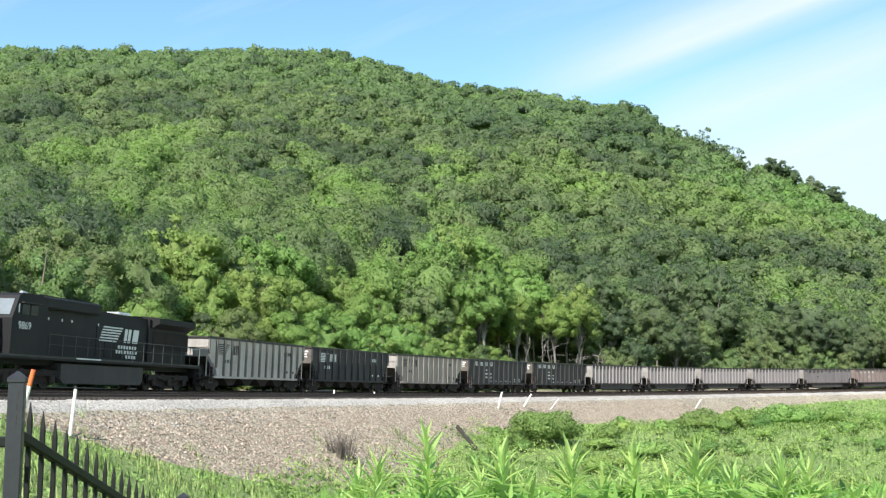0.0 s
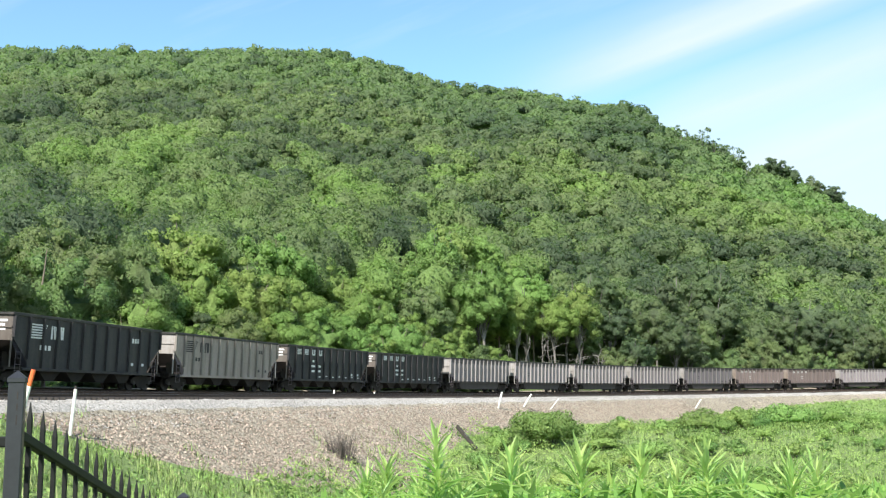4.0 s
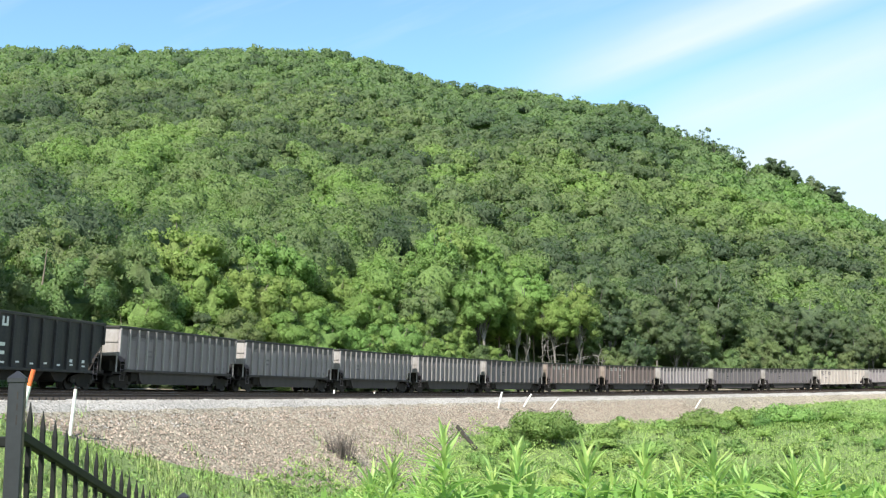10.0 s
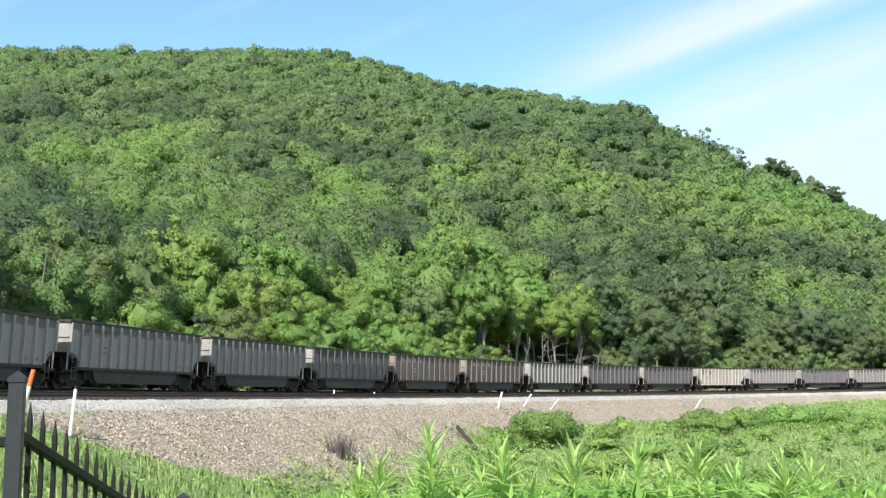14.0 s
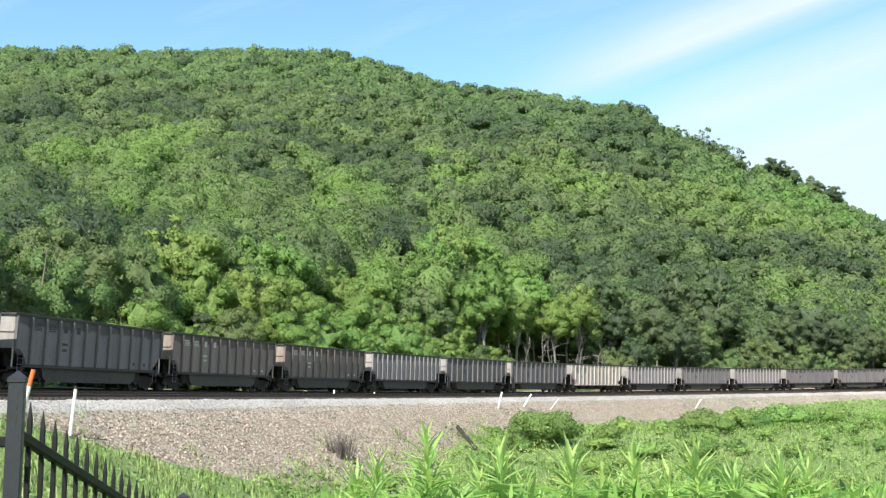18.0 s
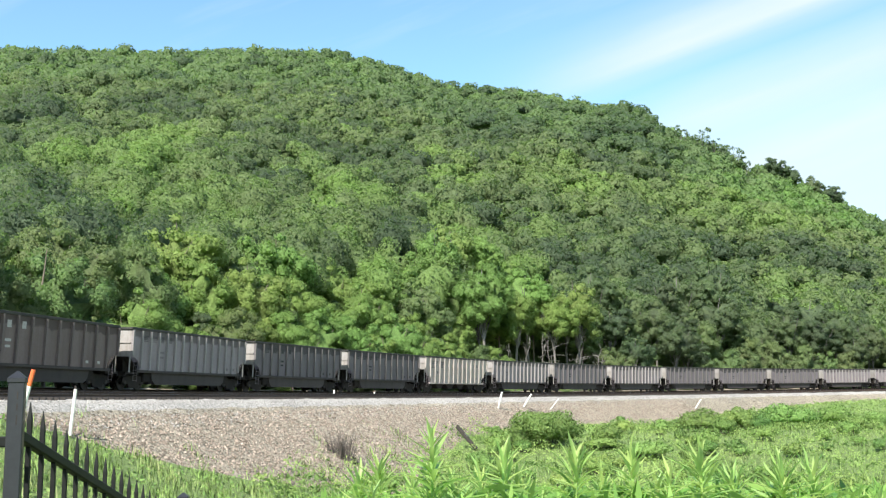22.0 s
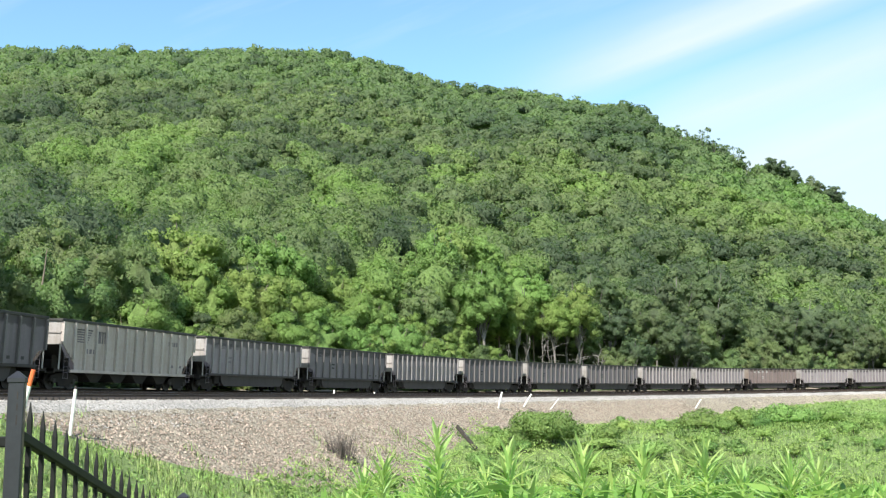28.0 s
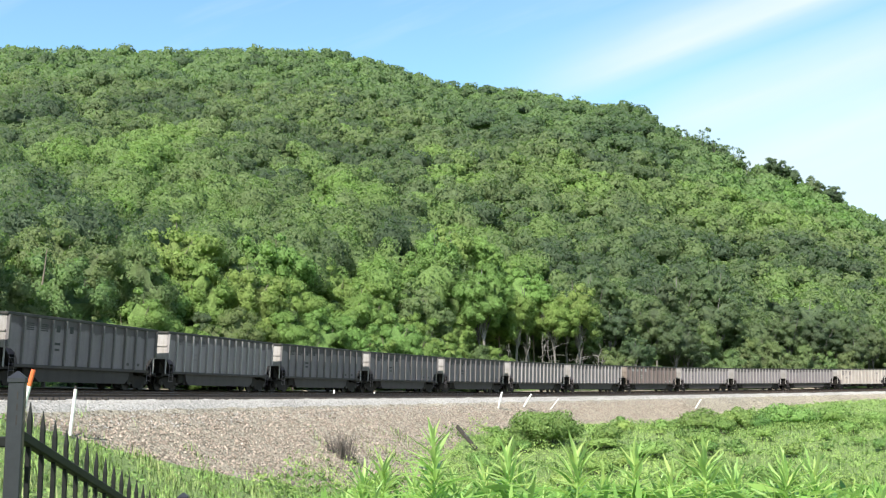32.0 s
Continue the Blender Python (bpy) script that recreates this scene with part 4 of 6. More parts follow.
def hopper(paint, end_paint, label, ribs=13, tub=True, top=3.64, marks=None, mark_mat=None):
    """A coal car: ribbed sides with cut-away lower corners, sloping end sheets, trucks, ladders and brake gear."""
    car = thing("hopper_car", label, "rail car", "cars of the train")
    half, w, floor = 7.30, 1.46, 1.18 if tub else 1.02
    run = 0.85 if tub else 1.10
    arch = ((0.0, 1.98), (0.46, 1.94), (0.78, 1.76), (0.97, 1.48), (1.05, floor))
    knee = 1.98 if tub else 2.35
    if not tub:
        arch = ((0.0, 2.50), (0.10, 2.46), (1.30, 1.40), (1.34, 1.30), (1.36, floor))
    prof = [(a_ - half, z_) for a_, z_ in arch] + [(half - a_, z_) for a_, z_ in reversed(arch)] + [(half, top - 0.02), (-half, top - 0.02)]
    for y in (-w, w):
        bm = slab(nb(), prof, y - 0.03, y + 0.03)
        part("side_sheet", bm, paint, car)
        sg = 1 if y > 0 else -1
        bm = box(nb(), (0, y + sg * 0.02, top), (2 * half + 0.1, 0.17, 0.16), bev=0.02)
        part("top_chord", bm, P_DUST, car)
        bm = box(nb(), (0, y + sg * 0.03, floor - 0.03), (2 * (half - run) + 0.3, 0.14, 0.16), bev=0.02)
        part("side_sill", bm, P_TUB if tub else paint, car)
        shared = {}
        for i in range(ribs):
            x = -half + 0.06 + (2 * half - 0.12) * i / (ribs - 1)
            z0 = 0.04 + (float(np.interp(half - abs(x), [a_ for a_, _ in arch], [z_ for _, z_ in arch])))
            z1 = top - 0.08
            key = round(z1 - z0, 3)
            if key not in shared:
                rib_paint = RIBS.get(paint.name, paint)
                rb = bpy.data.meshes.new("rib")
                b2 = slab(nb(), [(-0.06, 0.0), (0.06, 0.0), (0.06, z1 - z0), (-0.06, z1 - z0)], -0.07, 0.07)
                b2.to_mesh(rb)
                b2.free()
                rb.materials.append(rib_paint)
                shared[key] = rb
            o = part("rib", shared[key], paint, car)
            o.location = (x, y + sg * 0.098, z0)
    for e in (-1, 1):
        bm = nb()
        box(bm, (e * (half - 0.02), 0, (knee + top) / 2), (0.05, 2 * w, top - knee))
        for k in (0.5,):
            box(bm, (e * (half + 0.03), 0, knee + (top - knee) * k), (0.07, 2 * w, 0.08))
        part("end_sheet", bm, end_paint, car, "pale sunlit end sheet")
        bm = slab(nb(), [(e * half, knee), (e * (half - run), floor), (e * (half - run), floor + 0.06), (e * half, knee + 0.06)], -w + 0.03, w - 0.03)
        part("slope_sheet", bm, M_UNDER, car)
        bm = box(nb(), (e * (half + 0.02), 0, top), (0.16, 2 * w + 0.2, 0.14), bev=0.02)
        part("end_cap", bm, P_DUST, car)
        # end platform, corner posts, ladders
        bm = nb()
        box(bm, (e * (half - 0.35), 0, 1.02), (1.5, 2.9, 0.14))
        box(bm, (e * (half + 0.33), 0, 0.98), (0.14, 2.9, 0.26))
        part("end_platform", bm, M_UNDER, car)
        for y in (-w + 0.02, w - 0.02):
            bm = rod(nb(), (e * (half - 0.02), y, 1.05), (e * (half - 0.02), y, knee + 0.3), 0.055, n=4)
            part("corner_post", bm, end_paint, car)
            bm = nb()
            for k in (0.0, 0.42):
                rod(bm, (e * (half - 0.55 + k - 0.25), y + math.copysign(0.06, y), 0.55), (e * (half - 0.55 + k - 0.25), y + math.copysign(0.06, y), 1.95), 0.013, n=4)
            for k in range(5):
                rod(bm, (e * (half - 0.80), y + math.copysign(0.06, y), 0.6 + 0.3 * k), (e * (half - 0.38), y + math.copysign(0.06, y), 0.6 + 0.3 * k), 0.010, n=4)
            part("ladder", bm, P_GREY, car)
        bm = nb()
        rod(bm, (e * (half - 0.5), -0.5, 1.1), (e * (half - 0.5), -0.5, 1.9), 0.2, n=10)
        box(bm, (e * (half - 0.65), 0.45, 1.35), (0.4, 0.5, 0.45), bev=0.05)
        rod(bm, (e * (half - 0.2), 0.2, 1.1), (e * (half - 0.2), 0.2, 2.2), 0.03, n=5)
        part("brake_gear", bm, M_UNDER, car)
        # dark plates added to fill the open end with shade
        bm = nb()
        box(bm, (e * (half - 1.0), 0, 1.30), (0.10, 2.7, 0.75))
        for y in (-0.9, 0.0, 0.9):
            box(bm, (e * (half - 0.6), y, 1.45), (0.9, 0.06, 0.7))
        part("end_bulkhead", bm, M_UNDER, car)
        coupler(car, e * (half + 0.45), e)
        truck(car, e * 6.15)
    bm = nb()
    box(bm, (0, 0, 0.88), (15.0, 0.5, 0.34))
    if tub:
        part("centre_sill", bm, M_UNDER, car)
        bm = nb()
        for y in (-0.86, 0.86):
            slab(bm, [(-4.75, 1.2), (-4.55, 0.62), (-4.2, 0.38), (4.2, 0.38), (4.55, 0.62), (4.75, 1.2)], y - 0.5, y + 0.5)
        part("tub", bm, P_TUB, car, "rounded belly tub under the floor")
        for e in (-1, 1):
            bm = nb()
            box(bm, (e * 5.0, 0, 0.80), (0.75, 2.5, 0.56), bev=0.05)
            rod(bm, (e * 4.7, -1.3, 0.50), (e * 4.7, 1.3, 0.50), 0.12, n=8)
            part("brake_rigging", bm, M_UNDER, car)
    else:
        part("centre_sill", bm, M_UNDER, car)
        for x in (-3.6, -1.2, 1.2, 3.6):
            bm = slab(nb(), [(x - 1.1, 1.05), (x - 0.35, 0.42), (x + 0.35, 0.42), (x + 1.1, 1.05)], -1.25, 1.25)
            part("hopper_chute", bm, M_UNDER, car)
    bm = box(nb(), (0, 0, floor + 0.02), (2 * (half - run), 2 * w - 0.08, 0.06))
    part("floor_plate", bm, M_UNDER, car)
    return car


def panel_marks(car, mat, kind, ribs, top=3.64):
    """Painted lettering on the inner side, as plain shapes: stripes, letter blocks, number bars."""
    y = 1.497
    mids = [7.24 - (i + 0.5) * 14.48 / (ribs - 1) for i in range(ribs - 1)]
    for sg in (1, -1):
        def bar(x, z, w_, h):
            bm = box(nb(), (x * sg, sg * y, z), (w_, 0.006, h))
            part("paint_mark", bm, mat, car)

        def block(x, z, bars):
            bm = nb()
            for dx, dz, w_, h in bars:
                box(bm, ((x + dx) * sg, sg * y, z + dz), (w_, 0.006, h))
            part("paint_mark", bm, mat, car)
        if kind == "stripes":
            for i in range(6):
                bar(5.2 + 0.03 * i, top - 0.42 - 0.13 * i, 1.5 - 0.10 * i, 0.075)
            for x0 in (4.05, 3.45):
                for sx, tilt in ((0.0, 0.0), (-0.19, 0.10), (-0.38, 0.0)):
                    bm = slab(nb(), [((x0 + sx + 0.07) * sg, top - 0.42), ((x0 + sx - 0.07) * sg, top - 0.42),
                                     ((x0 + sx - 0.07 - tilt) * sg, top - 1.08), ((x0 + sx + 0.07 - tilt) * sg, top - 1.08)], sg * y - 0.003, sg * y + 0.003)
                    part("paint_mark", bm, mat, car)
            for i in range(3):
                bar(4.9 - 0.36 * i, top - 1.55, 0.22, 0.24)
            for i in range(4):
                bar(-5.0 + 0.3 * i, top - 0.75, 0.2, 0.26)
        elif kind == "letters":
            for i in range(4):
                block(mids[1 + i], top - 0.42, [(0, 0.17 - 0.11 * k, 0.66, 0.075) for k in range(4)] if i < 2 else [(0.17, 0, 0.16, 0.46), (-0.17, 0, 0.16, 0.46), (0, -0.17, 0.30, 0.12)])
            for i, wide in enumerate((0.34, 0.62, 0.52)):
                bar(mids[3] - 0.02, top - 1.12 - 0.40 * i, wide, 0.17)
                if i:
                    bar(mids[4] + 0.12, top - 1.12 - 0.40 * i, 0.46, 0.17)
            for i in range(4, len(mids) - 1):
                bar(mids[i], 1.27 + 0.05 * (i % 2), 0.30, 0.09)
        elif kind == "faint":
            for i in range(4):
                block(mids[1 + i], top - 0.52, [(0, 0.14 - 0.10 * k, 0.60, 0.06) for k in range(4)] if i < 2 else [(0, 0, 0.34, 0.36)])
            block(mids[3], top - 1.45, [(0, 0.15, 0.5, 0.13), (0, -0.15, 0.42, 0.12)])
        for i in range(2):
            bar(mids[-2 - i] + 0.05, 1.52, 0.26, 0.16)
    if kind == "letters" or mat is M_MARK:
        for e in (-1, 1):
            for i, wide in enumerate((0.85, 0.6, 0.7)):
                part("paint_mark", box(nb(), (e * 7.312, e * 0.75, top - 0.33 - 0.21 * i), (0.006, wide, 0.12)), M_MARK, car)


def paint(name, base, dirt, rough=0.65, rim=None):
    return weathered(name, base, dirt, rough, 0.7, 1.0, rim=rim)


P_SILVER = paint("dull aluminium side", (0.262, 0.225, 0.240), (0.180, 0.153, 0.158), rim=3.13)
P_LIGHT = paint("pale grey side", (0.505, 0.458, 0.438), (0.305, 0.250, 0.222))
P_MID = paint("dingy grey side", (0.338, 0.288, 0.266), (0.195, 0.157, 0.138))
P_GREY = paint("mid grey side", (0.186, 0.160, 0.174), (0.112, 0.098, 0.104), rim=3.13)
P_BROWN = paint("brown-grey side", (0.215, 0.165, 0.158), (0.136, 0.101, 0.094), rim=3.13)
P_BLACK = paint("black side", (0.031, 0.031, 0.035), (0.070, 0.062, 0.057))
P_TAN = paint("chalky cream side", (0.45, 0.392, 0.365), (0.29, 0.230, 0.203))
P_END = paint("chalky white end", (0.33, 0.315, 0.305), (0.20, 0.175, 0.15))
P_END_DARK = paint("sooty brown end", (0.15, 0.132, 0.118), (0.085, 0.070, 0.060))
P_END_RUST = paint("rust-streaked end", (0.26, 0.222, 0.190), (0.14, 0.10, 0.078))

P_DUST = paint("coal-dusted top rail", (0.034, 0.034, 0.032), (0.07, 0.064, 0.058))
# belly tub and tub-car sills: darker than the side paints
P_TUB = paint("dark belly tub", (0.056, 0.048, 0.047), (0.036, 0.031, 0.031))
# ribs toned apart from the sheets; sunlit faces painted into the aluminium ones
RIBS = {m_.name: paint("streaky " + m_.name, tuple(v * 0.85 for v in c_), tuple(v * 0.5 for v in c_)) for m_, c_ in (
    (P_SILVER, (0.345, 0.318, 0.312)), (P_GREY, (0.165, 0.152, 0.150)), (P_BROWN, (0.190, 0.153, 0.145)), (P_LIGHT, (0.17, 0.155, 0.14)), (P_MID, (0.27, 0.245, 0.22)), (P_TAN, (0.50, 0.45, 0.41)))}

KINDS = {
    "L": (P_LIGHT, P_END, "pale grey ribbed coal hopper with dark stripes mark", 15, False, "stripes", P_BLACK),
    "M": (P_MID, P_END, "dingy grey ribbed coal hopper with dark stripes mark", 14, False, "stripes", P_BLACK),
    "B": (P_BLACK, P_END_DARK, "black ribbed coal hopper with white lettering bars", 13, False, "letters", M_MARK),
    "D": (P_BLACK, P_END_DARK, "black ribbed coal hopper with white stripes mark", 13, False, "stripes", M_MARK),
    "S": (P_SILVER, P_END, "dull aluminium ribbed coal gondola with belly tub", 16, True, "faint", P_GREY),
    "G": (P_GREY, P_END, "dusty mid-grey ribbed coal gondola", 13, True, "faint", P_BLACK),
    "N": (P_BROWN, P_END_RUST, "brown-grey weathered ribbed coal gondola", 13, True, "faint", M_FAINT),
    "T": (P_TAN, P_END, "cream weathered ribbed coal hopper with dark mark", 15, False, "stripes", P_GREY),
}
ORDER = "LDMBBSSSSGNNSGGTSGSGGGSSNSSSTSGSG"
CARS, first = [], {}
for k, code in enumerate(ORDER):
    if code not in first:
        a = KINDS[code]
        first[code] = hopper(*a[:3], ribs=a[3], tub=a[4])
        panel_marks(first[code], a[6], a[5], a[3])
        CARS.append(first[code])
    else:
        CARS.append(copy_thing(first[code], Matrix.Identity(4)))


def engine():
    """A six-axle diesel: cab, engine hood, flared radiator at the rear, walkway with rails, tank and trucks."""
    e = thing("locomotive", "black diesel freight locomotive with white stripes mark", "locomotive", "cars of the train")
    bm = nb()
    box(bm, (0, 0, 1.60), (21.4, 3.02, 0.22), bev=0.02)
    box(bm, (0, 0, 1.38), (20.6, 1.6, 0.30))
    for x in (-10.75, 10.75):
        box(bm, (x, 0, 1.25), (0.35, 3.0, 0.75), bev=0.04)
    part("frame", bm, M_LOCO, e)
    for y in (-1.52, 1.52):
        part("walkway_edge", box(nb(), (0, y, 1.66), (20.6, 0.03, 0.10)), M_LOCO_GREY, e)
        part("edge_stripe", box(nb(), (2.6, y * 1.014, 1.66), (2.4, 0.01, 0.07)), M_MARK, e)
    # hood in three lengths
    bm = slab(nb(), [(1.2, 1.7), (1.2, 4.42), (-4.6, 4.36), (-4.6, 1.7)], -0.86, 0.86)
    part("engine_hood", bm, M_LOCO, e)
    for i in range(6):
        x = 0.6 - i * 0.9
        for y in (-0.875, 0.875):
            part("hood_door", box(nb(), (x, y, 2.75), (0.82, 0.03, 1.7), bev=0.01), M_LOCO, e)
    bm = slab(nb(), [(1.2, 1.7), (1.2, 4.80), (6.6, 4.84), (6.6, 1.7)], -0.95, 0.95)
    box(bm, (3.92, 0, 4.45), (5.3, 2.5, 0.62), bev=0.08)
    part("blower_hood", bm, M_LOCO, e)
    bm = slab(nb(), [(-4.6, 1.7), (-4.6, 4.34), (-9.5, 4.30), (-9.5, 1.7)], -0.98, 0.98)
    part("radiator_hood", bm, M_LOCO, e)
    bm = nb()
    for sg in (-1, 1):
        vs = []
        for x in (-4.9, -9.7):
            vs.append([bm.verts.new((x, sg * 0.9, 3.75)), bm.verts.new((x, sg * 1.5, 4.10)), bm.verts.new((x, sg * 1.5, 4.46)), bm.verts.new((x, sg * 0.2, 4.56))])
        a, b = vs
        for i in range(4):
            j = (i + 1) % 4
            bm.faces.new((a[i], a[j], b[j], b[i]))
        bm.faces.new(a)
        bm.faces.new(b[::-1])
    bmesh.ops.recalc_face_normals(bm, faces=bm.faces[:])
    part("radiator_wing", bm, M_LOCO, e, "flared radiator wings over the rear hood")
    part("radiator_screen", box(nb(), (-7.4, 0.995, 3.1), (4.6, 0.03, 1.1)), M_UNDER, e)
    part("radiator_screen", box(nb(), (-7.4, -0.995, 3.1), (4.6, 0.03, 1.1)), M_UNDER, e)
    bm = nb()
    box(bm, (-2.6, 0, 4.46), (1.3, 0.9, 0.26), bev=0.05)
    part("exhaust_stack", bm, M_SILVER, e, "pale bare metal exhaust housing")
    # cab and nose
    bm = slab(nb(), [(6.6, 1.7), (6.6, 4.55), (7.1, 4.72), (8.7, 4.72), (9.0, 4.58), (9.45, 3.45), (9.45, 1.7)], -1.5, 1.5)
    part("cab", bm, M_LOCO, e)
    bm = slab(nb(), [(9.45, 1.7), (9.45, 3.42), (10.4, 3.2), (10.75, 2.4), (10.75, 1.7)], -0.95, 0.95)
    part("nose", bm, M_LOCO, e)
    for y in (-1.51, 1.51):
        for x in (7.75, 8.45):
            part("cab_window", box(nb(), (x, y, 3.90), (0.58, 0.03, 0.52), bev=0.01), M_GLASS, e)
        part("cab_visor", box(nb(), (8.1, y * 1.05, 4.25), (1.5, 0.16, 0.04)), M_LOCO_GREY, e)
        part("cab_marker", box(nb(), (8.98, y, 3.95), (0.07, 0.02, 0.42)), M_MARK, e)
    for y in (-0.7, 0.7):
        part("windscreen", box(nb(), (9.24, y, 4.0), (0.04, 1.2, 0.85), Matrix.Rotation(radians(-21), 3, "Y")), M_SCREEN, e, "pale sky-lit windscreen")
    part("horn", rod(nb(), (6.9, 0.4, 4.85), (7.4, 0.4, 4.85), 0.05, 0.11, 8), M_SILVER, e)
    # tank, trucks, steps
    bm = slab(nb(), [(-3.5, 1.35), (-3.5, 0.55), (-3.2, 0.32), (4.6, 0.32), (4.9, 0.55), (4.9, 1.35)], -1.38, 1.38)
    part("fuel_tank", bm, M_LOCO_GREY, e, "dusty grey fuel tank")
    for x in (-7.0, 7.4):
        tk = truck(e, x, 1.95, 3, 0.52)
        bm = nb()
        for y in (-1.18, 1.18):
            slab(bm, [(x - 2.6, 0.62), (x - 2.5, 0.98), (x + 2.5, 0.98), (x + 2.6, 0.62), (x + 1.4, 0.70), (x, 0.60), (x - 1.4, 0.70)], y - 0.08, y + 0.08)
            for k in (-1.95, 0.0, 1.95):
                box(bm, (x + k, y * 1.05, 0.52), (0.42, 0.2, 0.42), bev=0.04)
            for k in (-1.0, 1.0):
                rod(bm, (x + k, y * 1.05, 0.78), (x + k + 0.55, y * 1.05, 0.78), 0.10, n=8)
        part("truck_frame", bm, M_UNDER, tk)
    for x in (-10.45, 10.45):
        for y in (-1.40, 1.40):
            bm = nb()
            for k in range(4):
                box(bm, (x, y, 0.50 + 0.34 * k), (0.55, 0.25, 0.04))
            for k in (-0.28, 0.28):
                box(bm, (x + k, y, 1.05), (0.03, 0.25, 1.2))
            part("steps", bm, M_LOCO, e)
        coupler(e, math.copysign(11.0, x), 1 if x > 0 else -1)
    # handrails
    for y in (-1.46, 1.46):
        n = 15
        for i in range(n):
            x = 6.2 - i * 16.6 / (n - 1)
            part("stanchion", rod(nb(), (x, y, 1.7), (x, y, 2.82), 0.022, n=5), M_LOCO_GREY, e)
        bm = nb()
        rod(bm, (6.3, y, 2.82), (-10.4, y, 2.82), 0.024, n=5)
        rod(bm, (6.3, y, 2.30), (-10.4, y, 2.30), 0.016, n=5)
        part("handrail", bm, M_LOCO_GREY, e)
    for y in (-1.3, 1.3):
        part("end_rail", rod(nb(), (-10.85, y, 1.3), (-10.85, y, 2.8), 0.03, n=5), M_WHITE, e)
    part("end_rail", rod(nb(), (-10.85, -1.3, 2.75), (-10.85, 1.3, 2.75), 0.025, n=5), M_WHITE, e)
    # white stripes and block mark on both flanks
    for sg in (1, -1):
        y = sg * 0.897
        d = 1 if sg > 0 else -1
        for i in range(6):
            bm = slab(nb(), [(0.35 + 0.07 * i, 3.62 - 0.155 * i), (-1.75 + 0.12 * i, 3.62 - 0.155 * i), (-1.70 + 0.12 * i, 3.54 - 0.155 * i), (0.4 + 0.07 * i, 3.54 - 0.155 * i)], y - 0.004, y + 0.004)
            part("stripe", bm, M_MARK, e, "white painted stripe")
        for x0, wide in ((-2.0, 0.30), (-2.42, 0.30), (-2.95, 0.62)):
            bm = nb()
            slab(bm, [(x0, 3.58), (x0 - wide, 3.58), (x0 - wide + 0.12, 2.78), (x0 + 0.12, 2.78)], y - 0.004, y + 0.004)
            part("block_mark", bm, M_MARK, e, "white painted block")
        for z, xs in ((2.50, (-1.4, -3.3)), (2.22, (-1.2, -3.5)), (1.95, (-2.3, -3.3))):
            x = xs[0]
            while x > xs[1]:
                part("lettering_bar", box(nb(), (x, y, z), (0.2, 0.008, 0.19)), M_MARK, e)
                x -= 0.31
        for x in (5.7, 4.5, 3.6, 0.9):
            part("small_decal", box(nb(), (x, sg * 0.955 if x > 1.2 else y, 3.65), (0.10, 0.008, 0.14)), M_MARK, e)
        cu = bpy.data.curves.new("road_number", "FONT")
        cu.body, cu.size, cu.extrude = "9869", 0.52, 0.003
        tmp = bpy.data.objects.new("tmp", cu)
        scene.collection.objects.link(tmp)
        me = bpy.data.meshes.new_from_object(tmp.evaluated_get(bpy.context.evaluated_depsgraph_get()))
        bpy.data.objects.remove(tmp)
        me.materials.clear()
        me.materials.append(M_MARK)
        o = part("cab_number", me, M_MARK, e, "white cab number")
        o.matrix_basis = Matrix.Translation((8.95 if sg > 0 else 7.5, sg * 1.506, 2.95)) @ Matrix.Rotation(math.pi if sg > 0 else 0, 4, "Z") @ Matrix.Rotation(math.pi / 2, 4, "X")
    return e


ENGINE = engine()


# ---- the slope before the line: weeds, grass, loose stone, bushes
def surface_at(x, y):
    """Height of the ground or of the stone bank that lies on it."""
    s, q = line_coords(x, y)
    return np.where((q > 7) & (q < 20.5), np.maximum(land(x, y), bank(np.minimum(q, 40), s)), land(x, y))


def weeds():
    rng = np.random.default_rng(31)
    n = 175000
    y = rng.uniform(48, 205, n)
    x = rng.uniform(-0.22, 0.50, n) * y + rng.normal(0, 2, n)
    s, q = line_coords(x, y)
    g = inner_ground(x, y)
    edge = g - bank(np.minimum(q, 40), s) + 0.35 * patch_noise(x, y, 0.9, 0.4)
    keep = (q > 8.2) & (edge > np.where(x < 4, -0.75 + 0.4 * patch_noise(x, y, 0.4, 2.9), -0.15)) & (x > -8.6)
    x, y, q, edge = x[keep], y[keep], q[keep], edge[keep]
    lump = np.clip(0.55 + 0.8 * patch_noise(x, y, 0.55, 1.1), 0.10, 1.7)
    u = rng.uniform(0, 1, len(x))
    h = np.where(u < 0.3, u / 0.3, 0.62 + 0.38 * u) * lump * 0.95 * (0.22 + 0.78 * sstep(0.0, 2.2, np.where(x < 4, 2.2, edge)))
    e = 0.15
    gx = (patch_noise(x + e, y, 0.55, 1.1) - patch_noise(x - e, y, 0.55, 1.1)) / (2 * e)
    gy = (patch_noise(x, y + e, 0.55, 1.1) - patch_noise(x, y - e, 0.55, 1.1)) / (2 * e)
    slope = np.stack([-1.6 * gx, -1.6 * gy - 0.2, np.full(len(x), 0.8)], -1)
    t = np.clip(0.56 + 0.85 * patch_noise(x, y, 0.33, 3.3) + rng.normal(0, 0.07, len(x)), 0, 1)
    sprays("weeds", 32, x, y, surface_at(x, y), h, rng.uniform(0.055, 0.14, len(x)), t, M_LEAF_WEED, "dense knee-high green weeds covering the hollow's far slope", "weeds", 1.1, 0.42, slope)


weeds()


